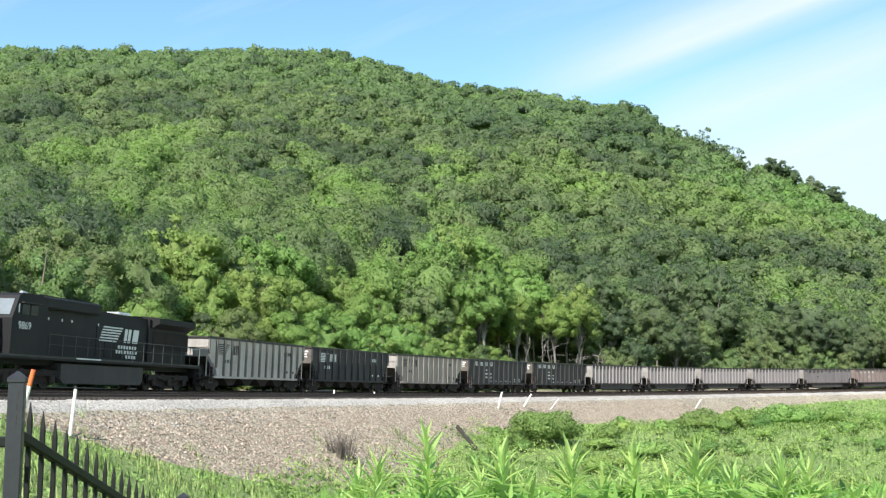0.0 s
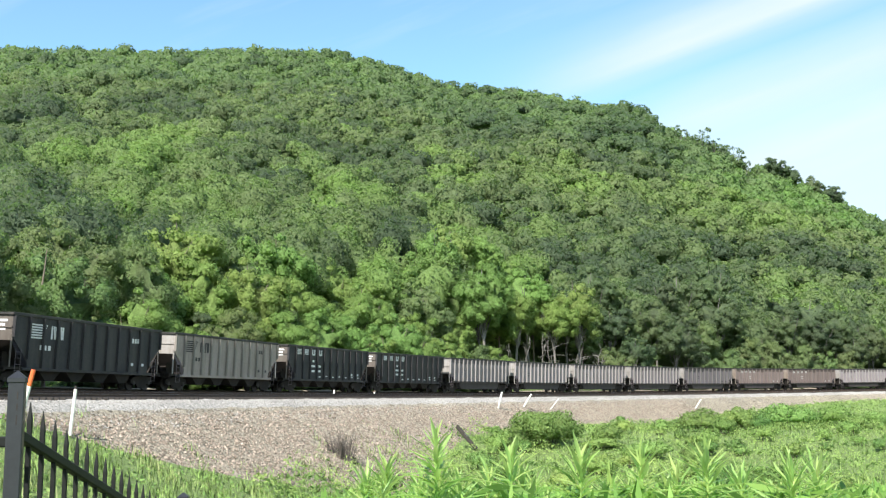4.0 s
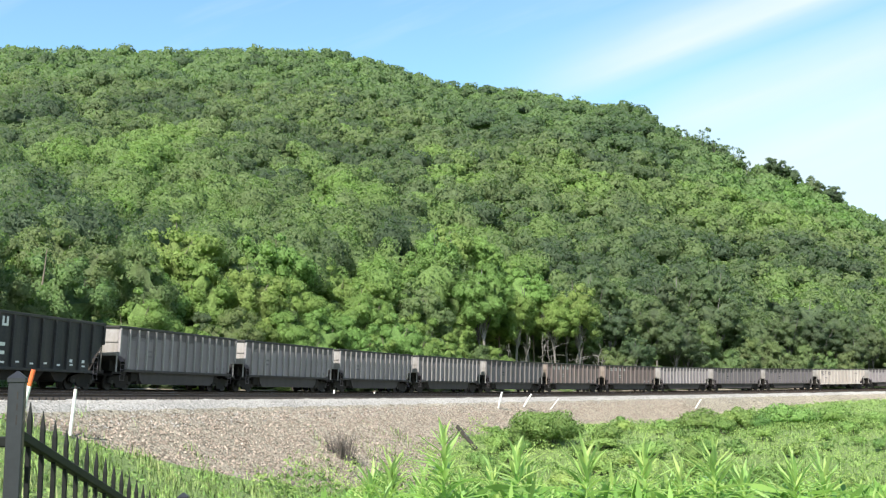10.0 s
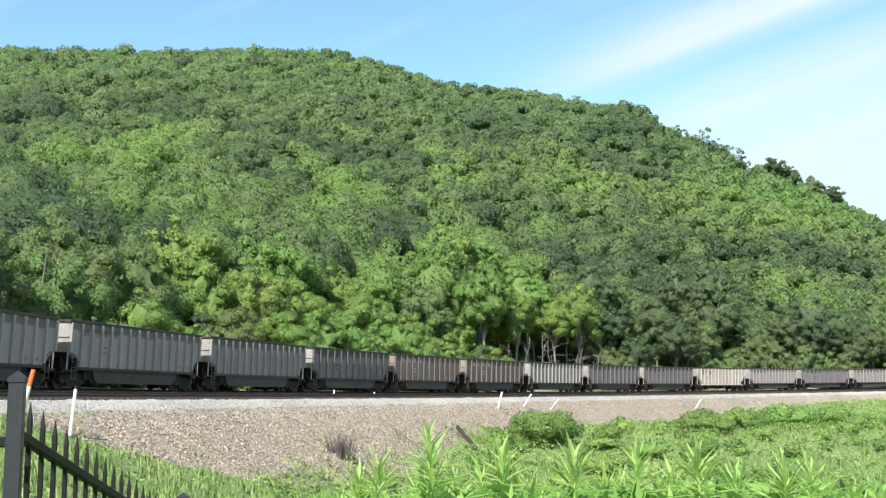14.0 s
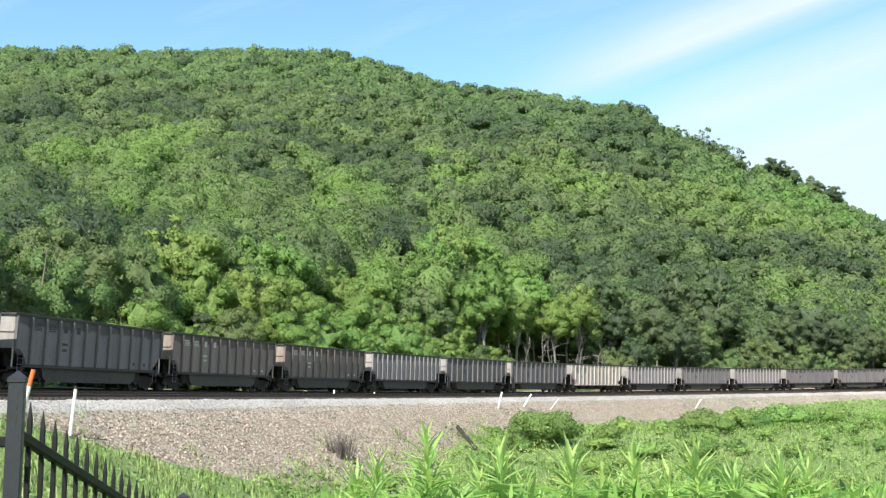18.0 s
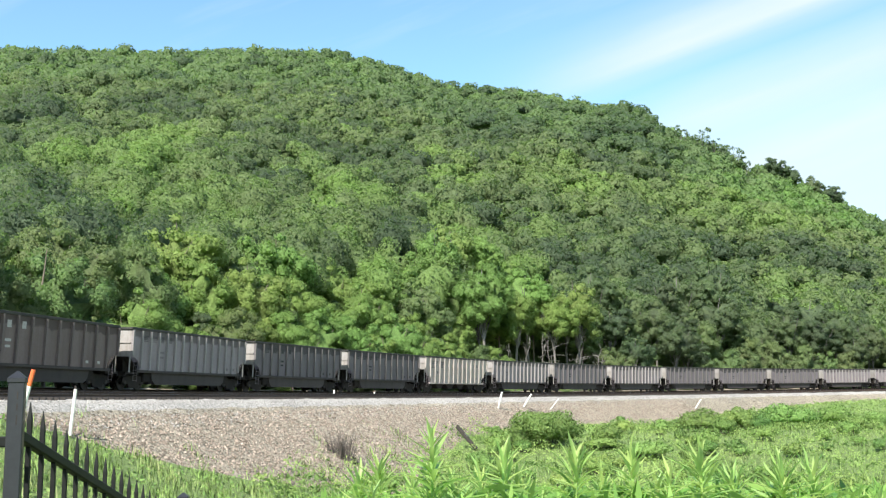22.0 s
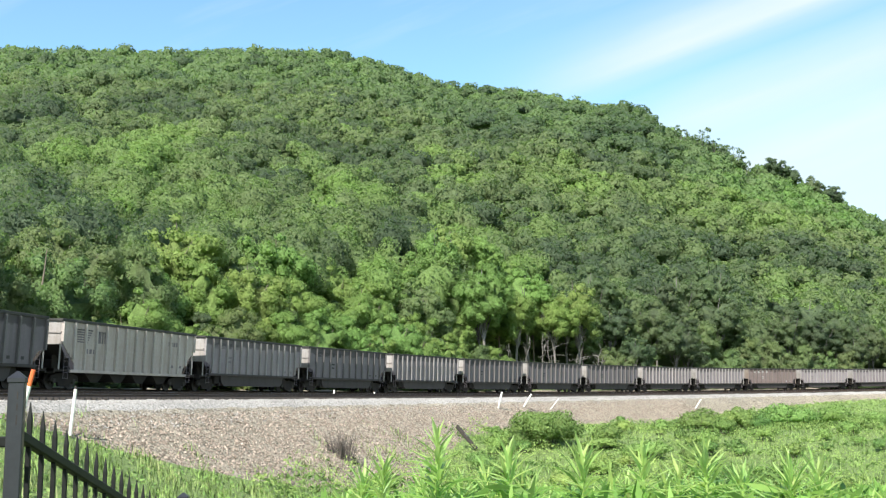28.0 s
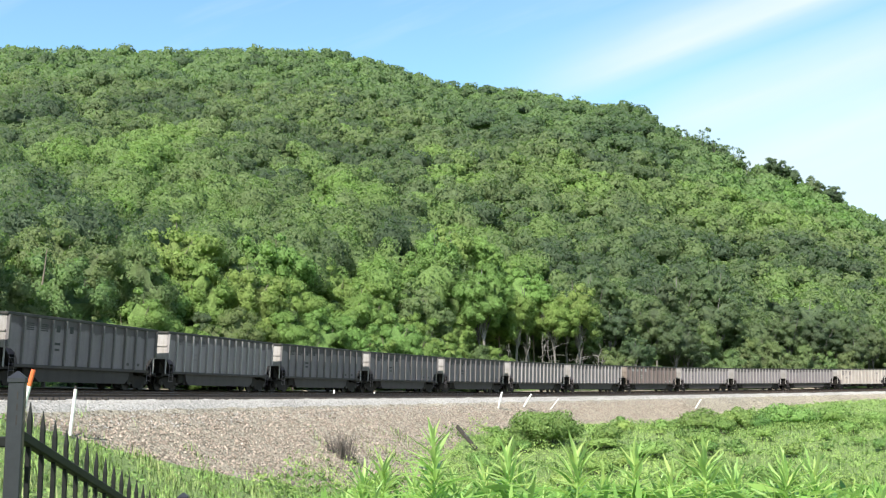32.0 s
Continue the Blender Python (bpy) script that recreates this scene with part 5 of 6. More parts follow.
def blades(name, seed, x, y, length, width, tints, label, lean=0.35):
    """Grass: single bent blades, each of two joined quads."""
    rng = np.random.default_rng(seed)
    n = len(x)
    z = surface_at(x, y) - 0.03
    an = rng.uniform(0, 6.283, n)
    d = np.stack([np.cos(an), np.sin(an)], -1)
    k = rng.uniform(0.1, 1.0, n) * lean * length
    side = np.stack([-d[:, 1], d[:, 0]], -1) * (width / 2)[:, None]
    b0 = np.stack([x, y], -1)
    b1 = b0 + d * (k * 0.35)[:, None]
    b2 = b0 + d * k[:, None]
    V = np.stack([np.column_stack([b0 - side, z]), np.column_stack([b0 + side, z]), np.column_stack([b1 + side * 0.8, z + length * 0.6]), np.column_stack([b1 - side * 0.8, z + length * 0.6]),
                  np.column_stack([b2 + side * 0.15, z + length * 0.97]), np.column_stack([b2 - side * 0.15, z + length * 0.97])], 1).reshape(-1, 3)
    i = np.arange(n)[:, None] * 6
    F = np.concatenate([i + np.array([[0, 1, 2, 3]]), i + np.array([[3, 2, 4, 5]])], 1).reshape(-1, 4)
    N_ = np.tile(np.array([0.0, -0.45, 0.9]), (n * 6, 1)) + rng.normal(size=(n * 6, 3)) * 0.1
    ob = new(name, link_mesh(name, V, F, M_GRASS, np.repeat(tints, 6), normals=N_))
    return tagged(ob, label, "grass", kind="stuff")


def grass():
    rng = np.random.default_rng(51)
    n = 85000
    y = rng.uniform(22, 82, n)
    x = rng.uniform(-0.42, 0.06, n) * y
    s, q = line_coords(x, y)
    edge = inner_ground(x, y) - bank(np.minimum(q, 40), s) + 0.8 * patch_noise(x, y, 0.7, 0.9) + rng.normal(0, 0.25, n)
    keep = (edge > 0.05 - 1.55 * sstep(-0.157, -0.122, x / y)) & (q > 7)
    x, y = x[keep], y[keep]
    t = np.clip(0.45 + 0.45 * patch_noise(x, y, 0.45, 0.3) + rng.normal(0, 0.2, len(x)), 0, 1)
    blades("grass", 52, x, y, (0.07 + 0.46 * rng.uniform(0, 1, len(x)) ** 2) * np.clip(0.75 + 0.9 * patch_noise(x, y, 0.9, 4.1), 0.3, 1.5), rng.uniform(0.013, 0.036, len(x)), t, "rough green grass mixed with dry stalks on the bank", 0.85)
    n = 16000
    d = rng.uniform(2.2, 24, n)
    az = rng.uniform(-0.55, 0.55, n)
    x, y = d * np.sin(az), d * np.cos(az)
    t = np.clip(0.5 + 0.4 * patch_noise(x, y, 1.5, 0.3) + rng.normal(0, 0.2, n), 0, 1)
    blades("grass", 53, x, y, rng.uniform(0.2, 0.5, n), rng.uniform(0.006, 0.014, n), t, "tall rough grass below the park fence")
    n = 9000
    y = rng.uniform(25, 80, n)
    x = rng.uniform(-0.42, 0.05, n) * y
    s, q = line_coords(x, y)
    keep = (inner_ground(x, y) - bank(np.minimum(q, 40), s) > 0.1 - 1.5 * sstep(-0.157, -0.122, x / y)) & (q > 7) & (patch_noise(x, y, 0.6, 2.2) > -0.15)
    x, y = x[keep], y[keep]
    sprays("weeds", 54, x, y, surface_at(x, y), rng.uniform(0.03, 0.3, len(x)), rng.uniform(0.05, 0.12, len(x)), rng.uniform(0.1, 0.6, len(x)), M_LEAF_WEED,
           "low leafy green weeds among the grass", "weeds", 1.1, 0.5)


grass()


def meadow():
    """Grass standing between the weeds on the far slope of the hollow."""
    rng = np.random.default_rng(57)
    n = 32000
    y = rng.uniform(55, 190, n)
    x = rng.uniform(-0.03, 0.46, n) * y
    s, q = line_coords(x, y)
    keep = (q > 8.2) & (inner_ground(x, y) - bank(np.minimum(q, 40), s) + 0.4 * patch_noise(x, y, 0.9, 0.4) > -0.2)
    x, y = x[keep], y[keep]
    t = np.clip(0.45 + 0.45 * patch_noise(x, y, 0.25, 5.3) + rng.normal(0, 0.15, len(x)), 0, 1)
    blades("grass", 58, x, y, rng.uniform(0.25, 0.75, len(x)), rng.uniform(0.018, 0.036, len(x)), t, "tall yellow-green meadow grass between the weeds", 0.5)


meadow()


def stones():
    """Loose pieces lying on the dumped bank and the ballast shoulder."""
    rng = np.random.default_rng(61)
    base = np.array([(0.9, 0, -0.3), (-0.85, 0.1, -0.3), (0.1, 0.8, -0.2), (-0.1, -0.9, -0.3), (0.1, 0, 0.62)])
    tri = np.array([(0, 2, 4), (2, 1, 4), (1, 3, 4), (3, 0, 4)])
    for lo, hi, n, size, mat, label, s0, s1 in ((7.4, 17.5, 44000, (0.045, 0.125), M_STONE, "loose brown broken stones on the bank", -32, 95),
                                                (5.6, 8.4, 9000, (0.03, 0.08), M_BALLAST, "loose pale ballast stones on the track shoulder", -50, 120)):
        s = rng.uniform(s0, s1, n)
        q = rng.uniform(lo, hi, n)
        a = A0 - s / RAD
        x, y = CX + (RAD - q) * np.cos(a), CY + (RAD - q) * np.sin(a)
        z = bank(q, s) + 0.02
        keep = z > inner_ground(x, y) - 0.1
        x, y, z = x[keep], y[keep], z[keep]
        m = len(x)
        v = base[None] * rng.uniform(0.7, 1.2, (m, 5, 3)) * rng.uniform(*size, m)[:, None, None]
        an = rng.uniform(0, 6.28, m)
        c_, s_ = np.cos(an)[:, None], np.sin(an)[:, None]
        v = np.stack([v[..., 0] * c_ - v[..., 1] * s_, v[..., 0] * s_ + v[..., 1] * c_, v[..., 2]], -1)
        v += np.stack([x, y, z], -1)[:, None]
        F = (np.arange(m)[:, None, None] * 5 + tri[None]).reshape(-1, 3)
        tn = np.repeat(rng.beta(1.6, 1.6, m), 5)
        tagged(new("loose_stones", link_mesh("loose_stones", v.reshape(-1, 3), F, mat, tn)), label, "stones", kind="stuff")


stones()


def bush(x, y, width, height, n, leaf, tint, label, seed):
    rng = np.random.default_rng(seed)
    n = int(n * 1.7)
    leaf *= 0.72
    surf = crown_shape(rng, 16, 0.9, -0.1, (0.22, 0.38))
    c, nr = crown_leaves(rng, surf, n, -0.15)
    q, qn = whole_crown(rng, surf, 9, -0.1, 5)
    sc, at = np.array([width / 2, width / 2, height * 0.62]), np.array([0, 0, height * 0.36])
    p = c * rng.uniform(0.92, 1.15, (n, 1)) * sc + at
    V = np.concatenate([leaf_quads(rng, p, nr, rng.uniform(0.4, 1.2, n) * leaf, 0.9, 0.55), q * sc + at])
    T = np.repeat(np.clip(tint + rng.normal(0, 0.10, n + len(q) // 4), 0, 1), 4)
    b = thing("bush", label, "bush", "bushes on the bank")
    part("foliage", link_mesh("foliage", V, quad_faces(len(V) // 4), M_LEAF_WEED, T, normals=np.concatenate([soft_normals(rng, c, nr), qn])), None, b)
    bm = nb()
    for k in range(7):
        an = k * 0.9
        limb(bm, (0.1 * math.cos(an), 0.1 * math.sin(an), -0.2), (width * 0.3 * math.cos(an), width * 0.3 * math.sin(an), height * 0.7), 0.03, 0.008, rng, 3, 0.05)
    part("stem", bm, M_BARK, b)
    b.location = (x, y, float(land(x, y)))
    return b


B_DARK = "dense dark green rounded bush growing on the bank"
B_MID = "leafy green bush among the weeds"
bush(7.8, 86.0, 6.4, 3.25, 3400, 0.16, 0.10, B_DARK, 71)
bush(4.6, 85.0, 3.0, 1.4, 900, 0.15, 0.40, B_MID, 72)
bush(12.0, 84.0, 3.6, 0.9, 1000, 0.16, 0.45, B_MID, 73)
bush(22.4, 94.0, 4.4, 2.15, 1200, 0.16, 0.10, B_DARK, 74)
bush(26.3, 95.0, 3.4, 2.3, 1000, 0.16, 0.28, B_DARK, 75)
bush(31.0, 97.5, 6.0, 2.3, 1400, 0.17, 0.42, B_MID, 76)
bush(36.5, 101.0, 4.4, 2.4, 1000, 0.17, 0.36, B_MID, 77)
bush(18.3, 112.5, 2.0, 1.5, 500, 0.15, 0.20, B_DARK, 78)
bush(42.0, 104.0, 5.0, 1.6, 1000, 0.17, 0.55, B_MID, 79)
bush(-3.6, 62.0, 2.8, 1.6, 700, 0.12, 0.55, B_MID, 81)
bush(50.0, 139.0, 4.0, 2.0, 600, 0.2, 0.3, B_DARK, 82)
bush(15.0, 80.0, 4.5, 1.3, 900, 0.16, 0.6, B_MID, 83)


def slope_bushes():
    """Smaller bushes scattered over the far slope of the hollow."""
    rng = random.Random(19)
    made = 0
    while made < 80:
        y = rng.uniform(64, 98)
        x = rng.uniform(0.03, 0.44) * y
        s, q = line_coords(x, y)
        if q < 11 or float(inner_ground(np.array(x), np.array(y))) < float(bank(np.array(min(q, 40)), s)) + 0.1:
            continue
        w = rng.uniform(0.8, 2.8)
        t = rng.choice((0.05, 0.15, 0.25, 0.4, 0.75))
        bush(x, y, w, w * rng.uniform(0.5, 0.75), int(170 * w), rng.uniform(0.10, 0.15), t, B_DARK if t < 0.3 else B_MID, 1000 + made)
        made += 1


slope_bushes()


def dead_brush(x, y):
    rng = np.random.default_rng(91)
    b = thing("dead_brush", "grey-brown leafless dead brush on the stone bank", "dead shrub")
    for i in range(84):
        bm = nb()
        an, rr = rng.uniform(0, 6.28), rng.uniform(0.0, 1.0)
        a = (math.cos(an) * rr * 0.7, math.sin(an) * rr * 0.7, -0.15)
        e = (math.cos(an) * rr * 1.25 + rng.normal(0, 0.12), math.sin(an) * rr * 1.25, rng.uniform(0.9, 2.0))
        limb(bm, a, e, 0.022, 0.008, rng, 3, 0.05)
        for k in range(3):
            t = rng.uniform(0.4, 0.8)
            m = Vector(a).lerp(Vector(e), t)
            rod(bm, m, m + Vector((rng.normal(0, 0.2), rng.normal(0, 0.2), 0.35)), 0.011, 0.005, 4)
        part("twig", bm, M_DRY, b)
    b.location = (x, y, float(land(x, y)) + 0.02)


dead_brush(-6.4, 66.2)


def marker(base, tip, r, label, mats=((0.0, 1.0, M_WHITE),), cap=None):
    """A round marker post, leaning, in coloured lengths."""
    m = thing("marker_post", label, "marker post", "marker posts by the line")
    a, b = Vector(base), Vector(tip)
    m.location = a
    d = b - a
    for k0, k1, mat in mats:
        bm = rod(nb(), d * k0, d * k1, r, n=10)
        part("tube", bm, mat, m)
    if cap:
        part("cap", rod(nb(), d, d * 1.07, r * 0.7, r * 0.6, 8), cap, m)
    return m


def zat(x, y, dz=0.0):
    return (x, y, float(land(x, y)) + dz)


marker(zat(-15.24, 43.6, 0.0), (-15.05, 43.5, 2.95), 0.068, "leaning white marker post with a dark cap", cap=M_TIE)
marker(zat(-16.3, 41.0, 0.0), (-15.8, 40.9, 3.62), 0.085, "leaning white marker post with an orange top", ((0.0, 0.70, M_WHITE), (0.70, 1.0, M_ORANGE)))
marker(zat(5.3, 108.0, -0.1), (5.75, 107.4, 4.25), 0.095, "short white marker post leaning over the ballast")
marker(zat(8.2, 113.8, -0.1), (9.15, 113.0, 4.15), 0.095, "short white marker post leaning far over")
marker(zat(11.5, 118.6, -0.1), (12.55, 118.0, 3.75), 0.05, "thin pale leaning stake on the ballast")
marker(zat(35.2, 151.2, -0.1), (36.0, 150.4, 4.0), 0.10, "short white marker post leaning over the ballast")
for s_, tall in ((16.2, 0.42), (24.0, 0.26)):
    p_ = on_line(s_, 2.2)
    marker((p_.x, p_.y, p_.z - 0.45), (p_.x, p_.y, p_.z - 0.45 + tall + 0.15), 0.065, "small white post between the two tracks")


def old_tie():
    t = thing("old_tie", "weathered dark timber tie lying askew on the bank", "railway tie")
    bm = nb()
    box(bm, (0, 0, 0), (2.9, 0.32, 0.26), bev=0.03)
    box(bm, (-0.9, 0.12, 0.06), (1.3, 0.2, 0.18), bev=0.03)
    part("beam", bm, M_TIE, t)
    part("plate", box(nb(), (-0.45, -0.06, 0.145), (0.36, 0.20, 0.03)), M_RAILHEAD, t, "bare metal tie plate")
    t.matrix_world = Matrix.Translation((1.85, 84.2, -0.05)) @ Matrix.Rotation(radians(-14), 4, "Z") @ Matrix.Rotation(radians(49), 4, "Y")


old_tie()


# ---- the park fence
def spear(bm, x, y, z0, z1, w=0.0122):
    box(bm, (x, y, (z0 + z1 - 0.05) / 2), (w, w, z1 - 0.05 - z0))
    bmesh.ops.create_cone(bm, cap_ends=True, segments=4, radius1=w * 0.71, radius2=0.001, depth=0.05,
                          matrix=Matrix.Translation((x, y, z1 - 0.025)) @ Matrix.Rotation(math.pi / 4, 4, "Z"))


def fence_post(f, x, y, top, w=0.042, turn=14):
    z0 = float(inner_ground(np.array(x), np.array(y))) - 0.1
    ro = Matrix.Rotation(radians(turn), 3, "Z")
    bm = nb()
    box(bm, (x, y, (z0 + top - 0.035) / 2), (w, w, top - 0.035 - z0), ro, bev=0.003)
    p = part("post", bm, M_FENCE, f)
    bm = nb()
    box(bm, (x, y, top - 0.034), (w + 0.006, w + 0.006, 0.014), ro, bev=0.002)
    bmesh.ops.create_cone(bm, cap_ends=True, segments=4, radius1=(w + 0.006) * 0.70, radius2=0.004, depth=0.019,
                          matrix=Matrix.Translation((x, y, top - 0.0185)) @ Matrix.Rotation(math.pi / 4 + radians(turn), 4, "Z"))
    part("post_cap", bm, M_FENCE, p)


def fence_panel(f, a, b, top_a, top_b, n, drop=0.110):
    """Raked panel of spear pickets between two posts: the line of tips runs from top_a to top_b."""
    a, b = Vector(a), Vector(b)
    for i in range(n):
        k = (i + 0.98) / (n + 1.0)
        p = a.lerp(b, k)
        t = top_a + (top_b - top_a) * k
        bm = nb()
        spear(bm, p.x, p.y, t - 1.42, t)
        part("picket", bm, M_BARS, f)
    for dz in (drop, 1.25):
        d = (Vector((*b, top_b)) - Vector((*a, top_a)))
        m = (Vector((*a, top_a)) + Vector((*b, top_b))) / 2 - Vector((0, 0, dz))
        bm = nb()
        box(bm, (0, 0, 0), (d.length, 0.025, 0.029), bev=0.004)
        bmesh.ops.transform(bm, matrix=Matrix.Translation(m) @ d.to_track_quat("X", "Z").to_matrix().to_4x4(), verts=bm.verts[:])
        part("rail_bar", bm, M_BARS, f)


def park_fence():
    f = thing("fence", "black metal picket fence with square capped posts", "fence")
    p1, p2, p3 = (-1.152, 2.876), (-1.224, 5.055), (-3.30, 3.35)
    fence_post(f, *p1, 1.655)
    fence_post(f, *p2, 1.193, 0.046, 4)
    fence_post(f, *p3, 1.64)
    fence_post(f, -1.29, 7.24, 0.70)
    fence_panel(f, p1, p2, 1.591, 1.088, 19)
    fence_panel(f, p1, p3, 1.568, 1.560, 19)
    fence_panel(f, p2, (-1.29, 7.24), 1.10, 0.60, 19)
    # worn marks on the first post
    side = Matrix.Rotation(radians(14), 3, "Z")
    for dz, h in ((-0.075, 0.020), (-0.105, 0.018), (-0.140, 0.026)):
        o = Vector(p1) .to_3d() + side @ Vector((0.004, -0.0212, 0))
        part("scratched_mark", box(nb(), (o.x, o.y, 1.655 + dz), (0.003, 0.0015, h), side), M_TIE, f)


park_fence()


# ---- tall herbs close to the viewer
def herb_leaf(seed, wide, bend, tint):
    """One lance-shaped leaf, folded along its rib and bending over; it grows along x from the origin, unit length."""
    rng = np.random.default_rng(seed)
    bm = nb()
    n = 7
    rows = []
    for i in range(n + 1):
        t = i / n
        w = wide * math.sin(math.pi * min(1, (t * 0.90 + 0.08))) ** 0.9 * (1 - 0.25 * t) + 0.003
        x = t * (1 - 0.18 * bend * t)
        z = -bend * 0.6 * t * t + 0.03 * math.sin(t * 5 + seed)
        y = 0.05 * math.sin(t * 3 + seed * 1.7)
        rows.append([bm.verts.new((x, y - w, z + w * 0.5)), bm.verts.new((x, y, z)), bm.verts.new((x, y + w, z + w * 0.5))])
    for a, b in zip(rows, rows[1:]):
        for k in (0, 1):
            f = bm.faces.new((a[k], b[k], b[k + 1], a[k + 1]))
            f.smooth = True
    me = bpy.data.meshes.new("leaf")
    bm.to_mesh(me)
    bm.free()
    at = me.attributes.new("tint", "FLOAT", "POINT")
    at.data.foreach_set("value", np.full(len(me.vertices), tint, np.float32))
    me.materials.append(M_LEAF_NEAR)
    return me


TIP_LEAVES = [herb_leaf(300 + i, 0.054, 0.05 + 0.10 * i, 0.70 + 0.08 * i) for i in range(4)]
# lower leaves tinted darker than the tips: shade among them is in the colour
BROAD_LEAVES = [herb_leaf(320 + i, 0.074, 0.25 + 0.14 * i, 0.15 + 0.14 * i) for i in range(5)]
HERBS = []


def herb(x, y, top, seed, tall=True):
    rng = random.Random(seed)
    z0 = float(land(x, y)) - 0.03
    h = top - z0
    g = thing("tall_herb", "fresh green tall herb with narrow lance-shaped leaves", "wild plant", "tall herbs by the fence")
    lean = Vector((rng.uniform(-0.03, 0.03), rng.uniform(-0.03, 0.03), 0))
    bm = nb()
    reach = h - 0.075
    pts = [lean * (k / 5) ** 2 * h + Vector((0, 0, reach * k / 5)) for k in range(6)]
    for k in range(5):
        rod(bm, pts[k], pts[k + 1], 0.0072 - 0.0007 * k, 0.0072 - 0.0007 * (k + 1), 6)
    me = bpy.data.meshes.new("stem")
    bm.to_mesh(me)
    bm.free()
    at = me.attributes.new("tint", "FLOAT", "POINT")
    at.data.foreach_set("value", np.full(len(me.vertices), 0.75, np.float32))
    me.materials.append(M_LEAF_NEAR)
    part("stem", me, None, g)
    tuft, below = (rng.randrange(27, 33), 34) if tall else (11, 16)
    for i in range(tuft + below):
        an = i * 2.3999 + rng.uniform(-0.4, 0.4)
        if i < below:
            u = i / below
            k = reach - 0.05 - 0.27 * (1 - u)
            pitch, ln = 4 + 30 * u + rng.uniform(-14, 14), 0.138 - 0.036 * u
            me_ = BROAD_LEAVES[rng.randrange(5)]
        else:
            u = (i - below) / (tuft - 1)
            k = reach - 0.075 * (1 - u)
            pitch, ln = 14 + 66 * u + rng.uniform(-12, 8), 0.104 - 0.026 * u
            me_ = TIP_LEAVES[rng.randrange(4)]
        ln *= rng.uniform(0.8, 1.2)
        p = lean * (k / reach) ** 2 * h + Vector((0, 0, k))
        o = part("leaf", me_, None, g)
        o.matrix_basis = Matrix.Translation(p) @ Matrix.Rotation(an, 4, "Z") @ Matrix.Rotation(-radians(pitch), 4, "Y") @ Matrix.Diagonal((ln, ln * rng.uniform(0.85, 1.2), ln, 1))
    HERBS.append((g, x, y, z0, rng.uniform(0, 6.28)))


SPOTS = ((-0.20, 2.69, 1.430), (-0.24, 2.74, 1.399), (-0.04, 2.55, 1.500), (-0.01, 2.70, 1.423), (0.14, 2.65, 1.461), (0.12, 2.80, 1.401), (0.28, 2.58, 1.456), (0.18, 2.74, 1.388),
         (0.45, 2.61, 1.451), (0.42, 2.67, 1.371), (0.52, 2.75, 1.373), (0.58, 2.69, 1.405), (0.63, 2.52, 1.460), (0.75, 2.70, 1.400), (0.80, 2.53, 1.431), (0.90, 2.55, 1.423),
         (0.95, 2.42, 1.343), (-0.32, 2.88, 1.330), (-0.27, 2.69, 1.333), (0.91, 2.75, 1.347), (-0.13, 2.90, 1.389), (0.05, 2.90, 1.372), (0.25, 2.89, 1.363), (0.38, 2.92, 1.374),
         (0.65, 2.83, 1.354), (0.76, 2.59, 1.351), (-0.08, 2.60, 1.360), (0.07, 2.60, 1.345))
for i_, (x_, y_, z_) in enumerate(SPOTS):
    herb(x_, y_, z_ + 0.008, 500 + i_)
rng_ = random.Random(77)
for i_ in range(46):
    y_ = rng_.uniform(2.45, 3.7)
    x_ = rng_.uniform(-0.13, 0.40) * y_
    herb(x_, y_, 1.5 - 0.0715 * y_ + rng_.uniform(0.0, 0.075), 700 + i_, False)


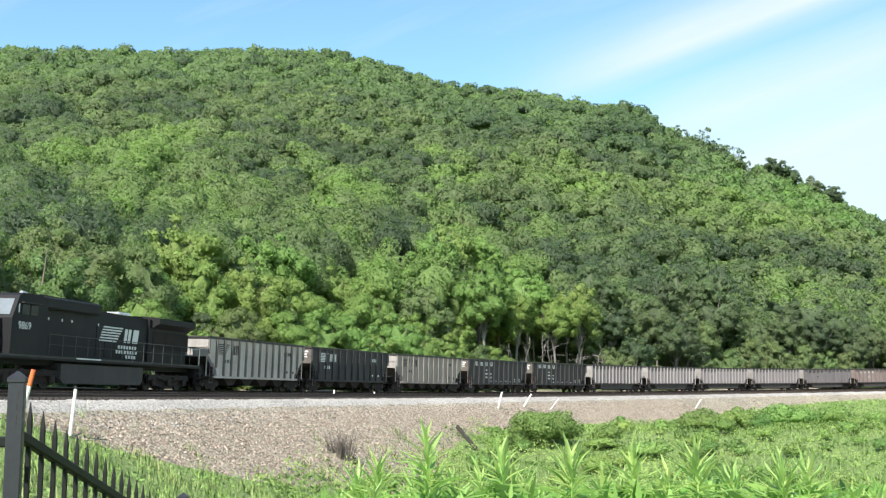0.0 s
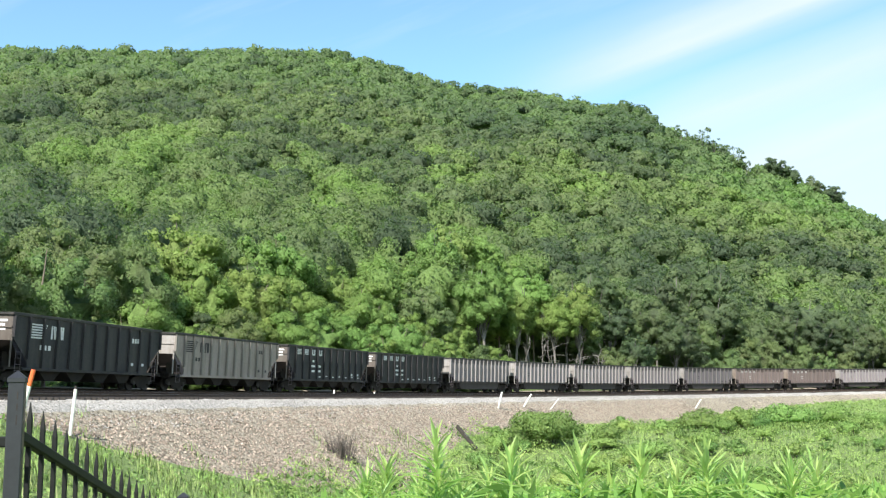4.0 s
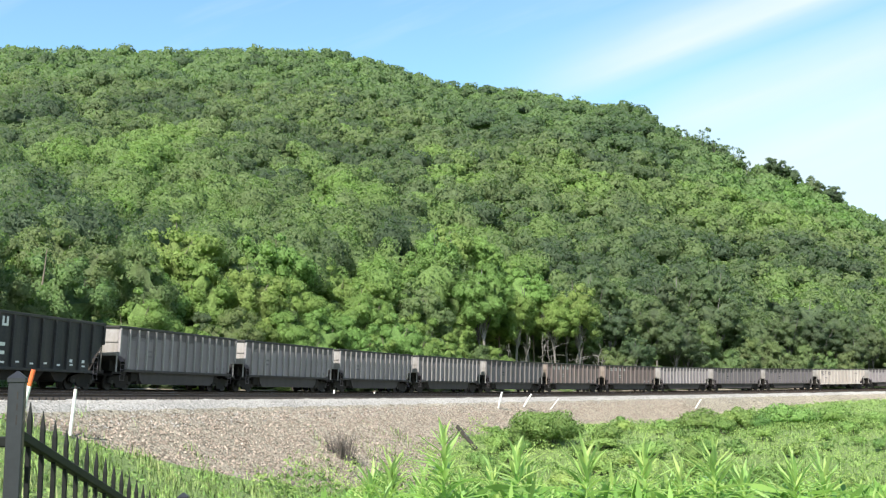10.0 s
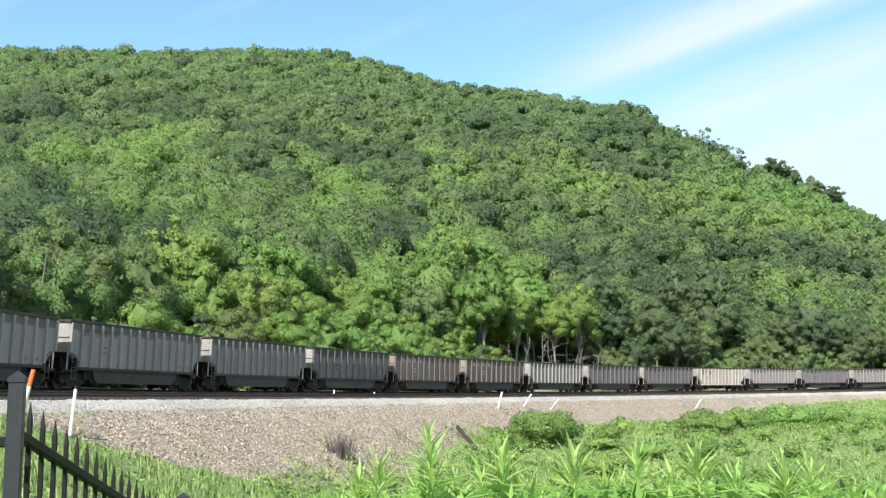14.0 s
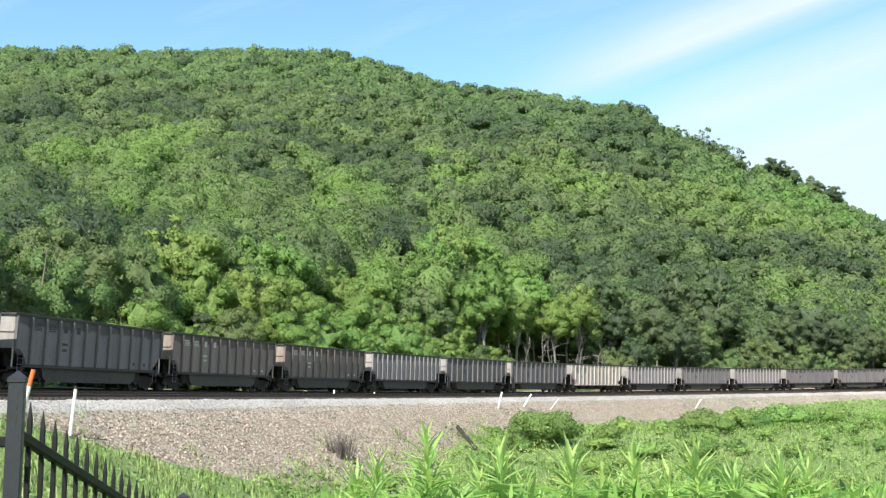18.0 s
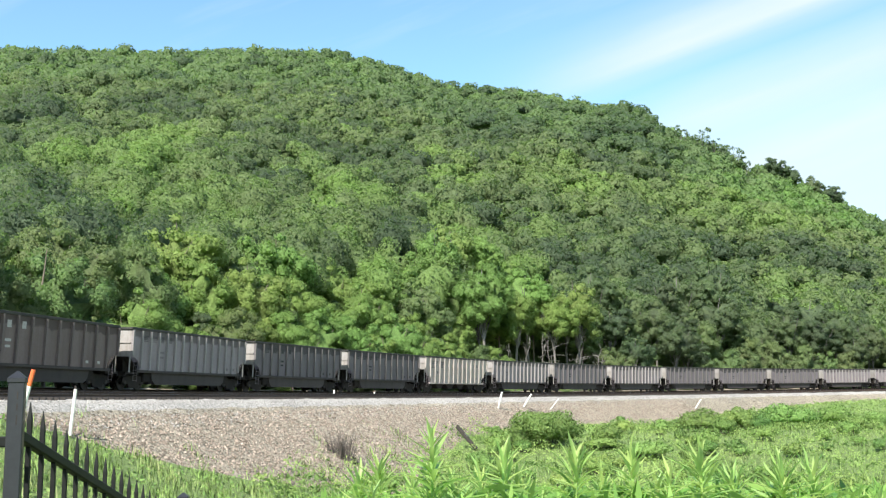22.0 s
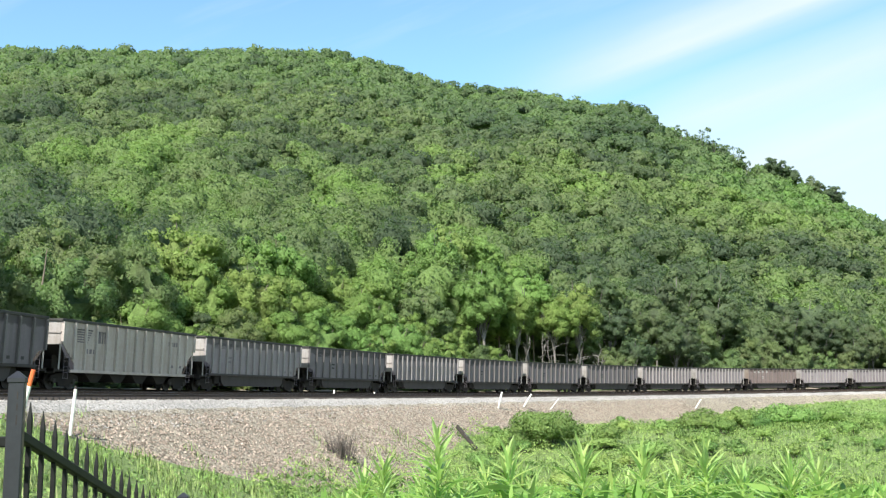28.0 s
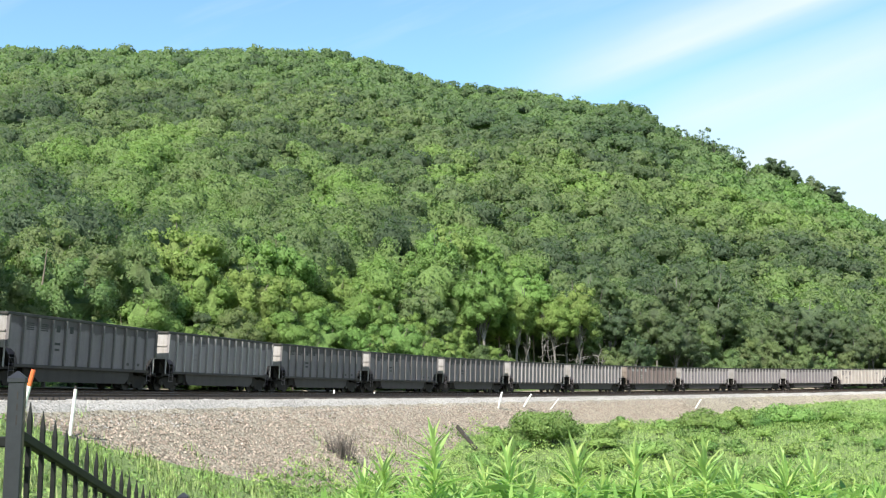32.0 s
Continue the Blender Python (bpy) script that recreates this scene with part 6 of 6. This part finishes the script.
def herb_thicket():
    """The leafy growth between the herbs, below their tops."""
    rng = np.random.default_rng(79)
    n = 12000
    y = rng.uniform(2.5, 4.4, n)
    x = rng.uniform(-0.14, 0.41, n) * y
    lump = 0.5 + 0.9 * patch_noise(x, y, 6.0, 0.7)
    top = 1.5 - 0.0715 * y + 0.045 * np.clip(lump, -0.2, 1.2) * sstep(-0.15, -0.06, x / y) - 0.02
    # dark tints paint in the shaded gaps below the tops
    sprays("herb_leaves", 80, x, y, top, -rng.uniform(0, 1, n) ** 1.4 * 0.30, rng.uniform(0.025, 0.060, n), rng.uniform(0.0, 0.6, n), M_LEAF_NEAR,
           "dense narrow green leaves below the tall herbs", "wild plants", 0.9, 0.17)


herb_thicket()


# ---- movement
GUSTS = ((0.0, 0.0), (1.5, 0.3), (3.0, 0.6), (5.0, 1.0), (5.5, 1.25), (6.0, 1.9), (6.5, 1.5), (7.0, 1.65), (8.0, 1.5), (9.0, 1.2), (10.0, 1.25), (11.0, 1.0), (12.0, 1.05), (13.0, 0.55),
         (14.0, 0.2), (15.5, 0.1), (17.0, -0.05), (19.0, 0.0), (21.0, 0.1), (23.0, 0.2), (25.0, 0.45), (26.5, 0.3), (28.0, 0.8), (29.0, 0.6), (30.0, 0.2), (31.0, 0.15), (32.0, 0.4))


FIT_SHIFT_AT = (0, 1, 2, 3, 5, 6, 7, 9, 10, 13, 16, 20, 33)      # cars, and the shift that fits each one to the camera's view
FIT_SHIFT = (-0.3, -0.3, 0.05, 0.3, 0.6, 0.55, 0.36, 0.2, -0.05, 0.0, -0.15, -0.25, 0.0)


def motions():
    """The train rolls steadily along the line; the herbs lean in the wind."""
    times = [float(t) for t in range(33)]
    for k, car in enumerate(CARS):
        mid = k * LENGTH + 7.30 - 2.43 + float(np.interp(k, FIT_SHIFT_AT, FIT_SHIFT))
        walk(car, [(t, line_pose(mid - SPEED * t)) for t in times])
    walk(ENGINE, [(t, line_pose(-14.2 - SPEED * t)) for t in times])
    for g, x, y, z, ph in HERBS:
        rows = [(t, pose(x, y, z, 0.25 * math.sin(t * 1.7 + ph), a + 0.18 * math.sin(t * 2.3 + ph * 2), 0)) for t, a in GUSTS]
        walk(g, rows)


motions()
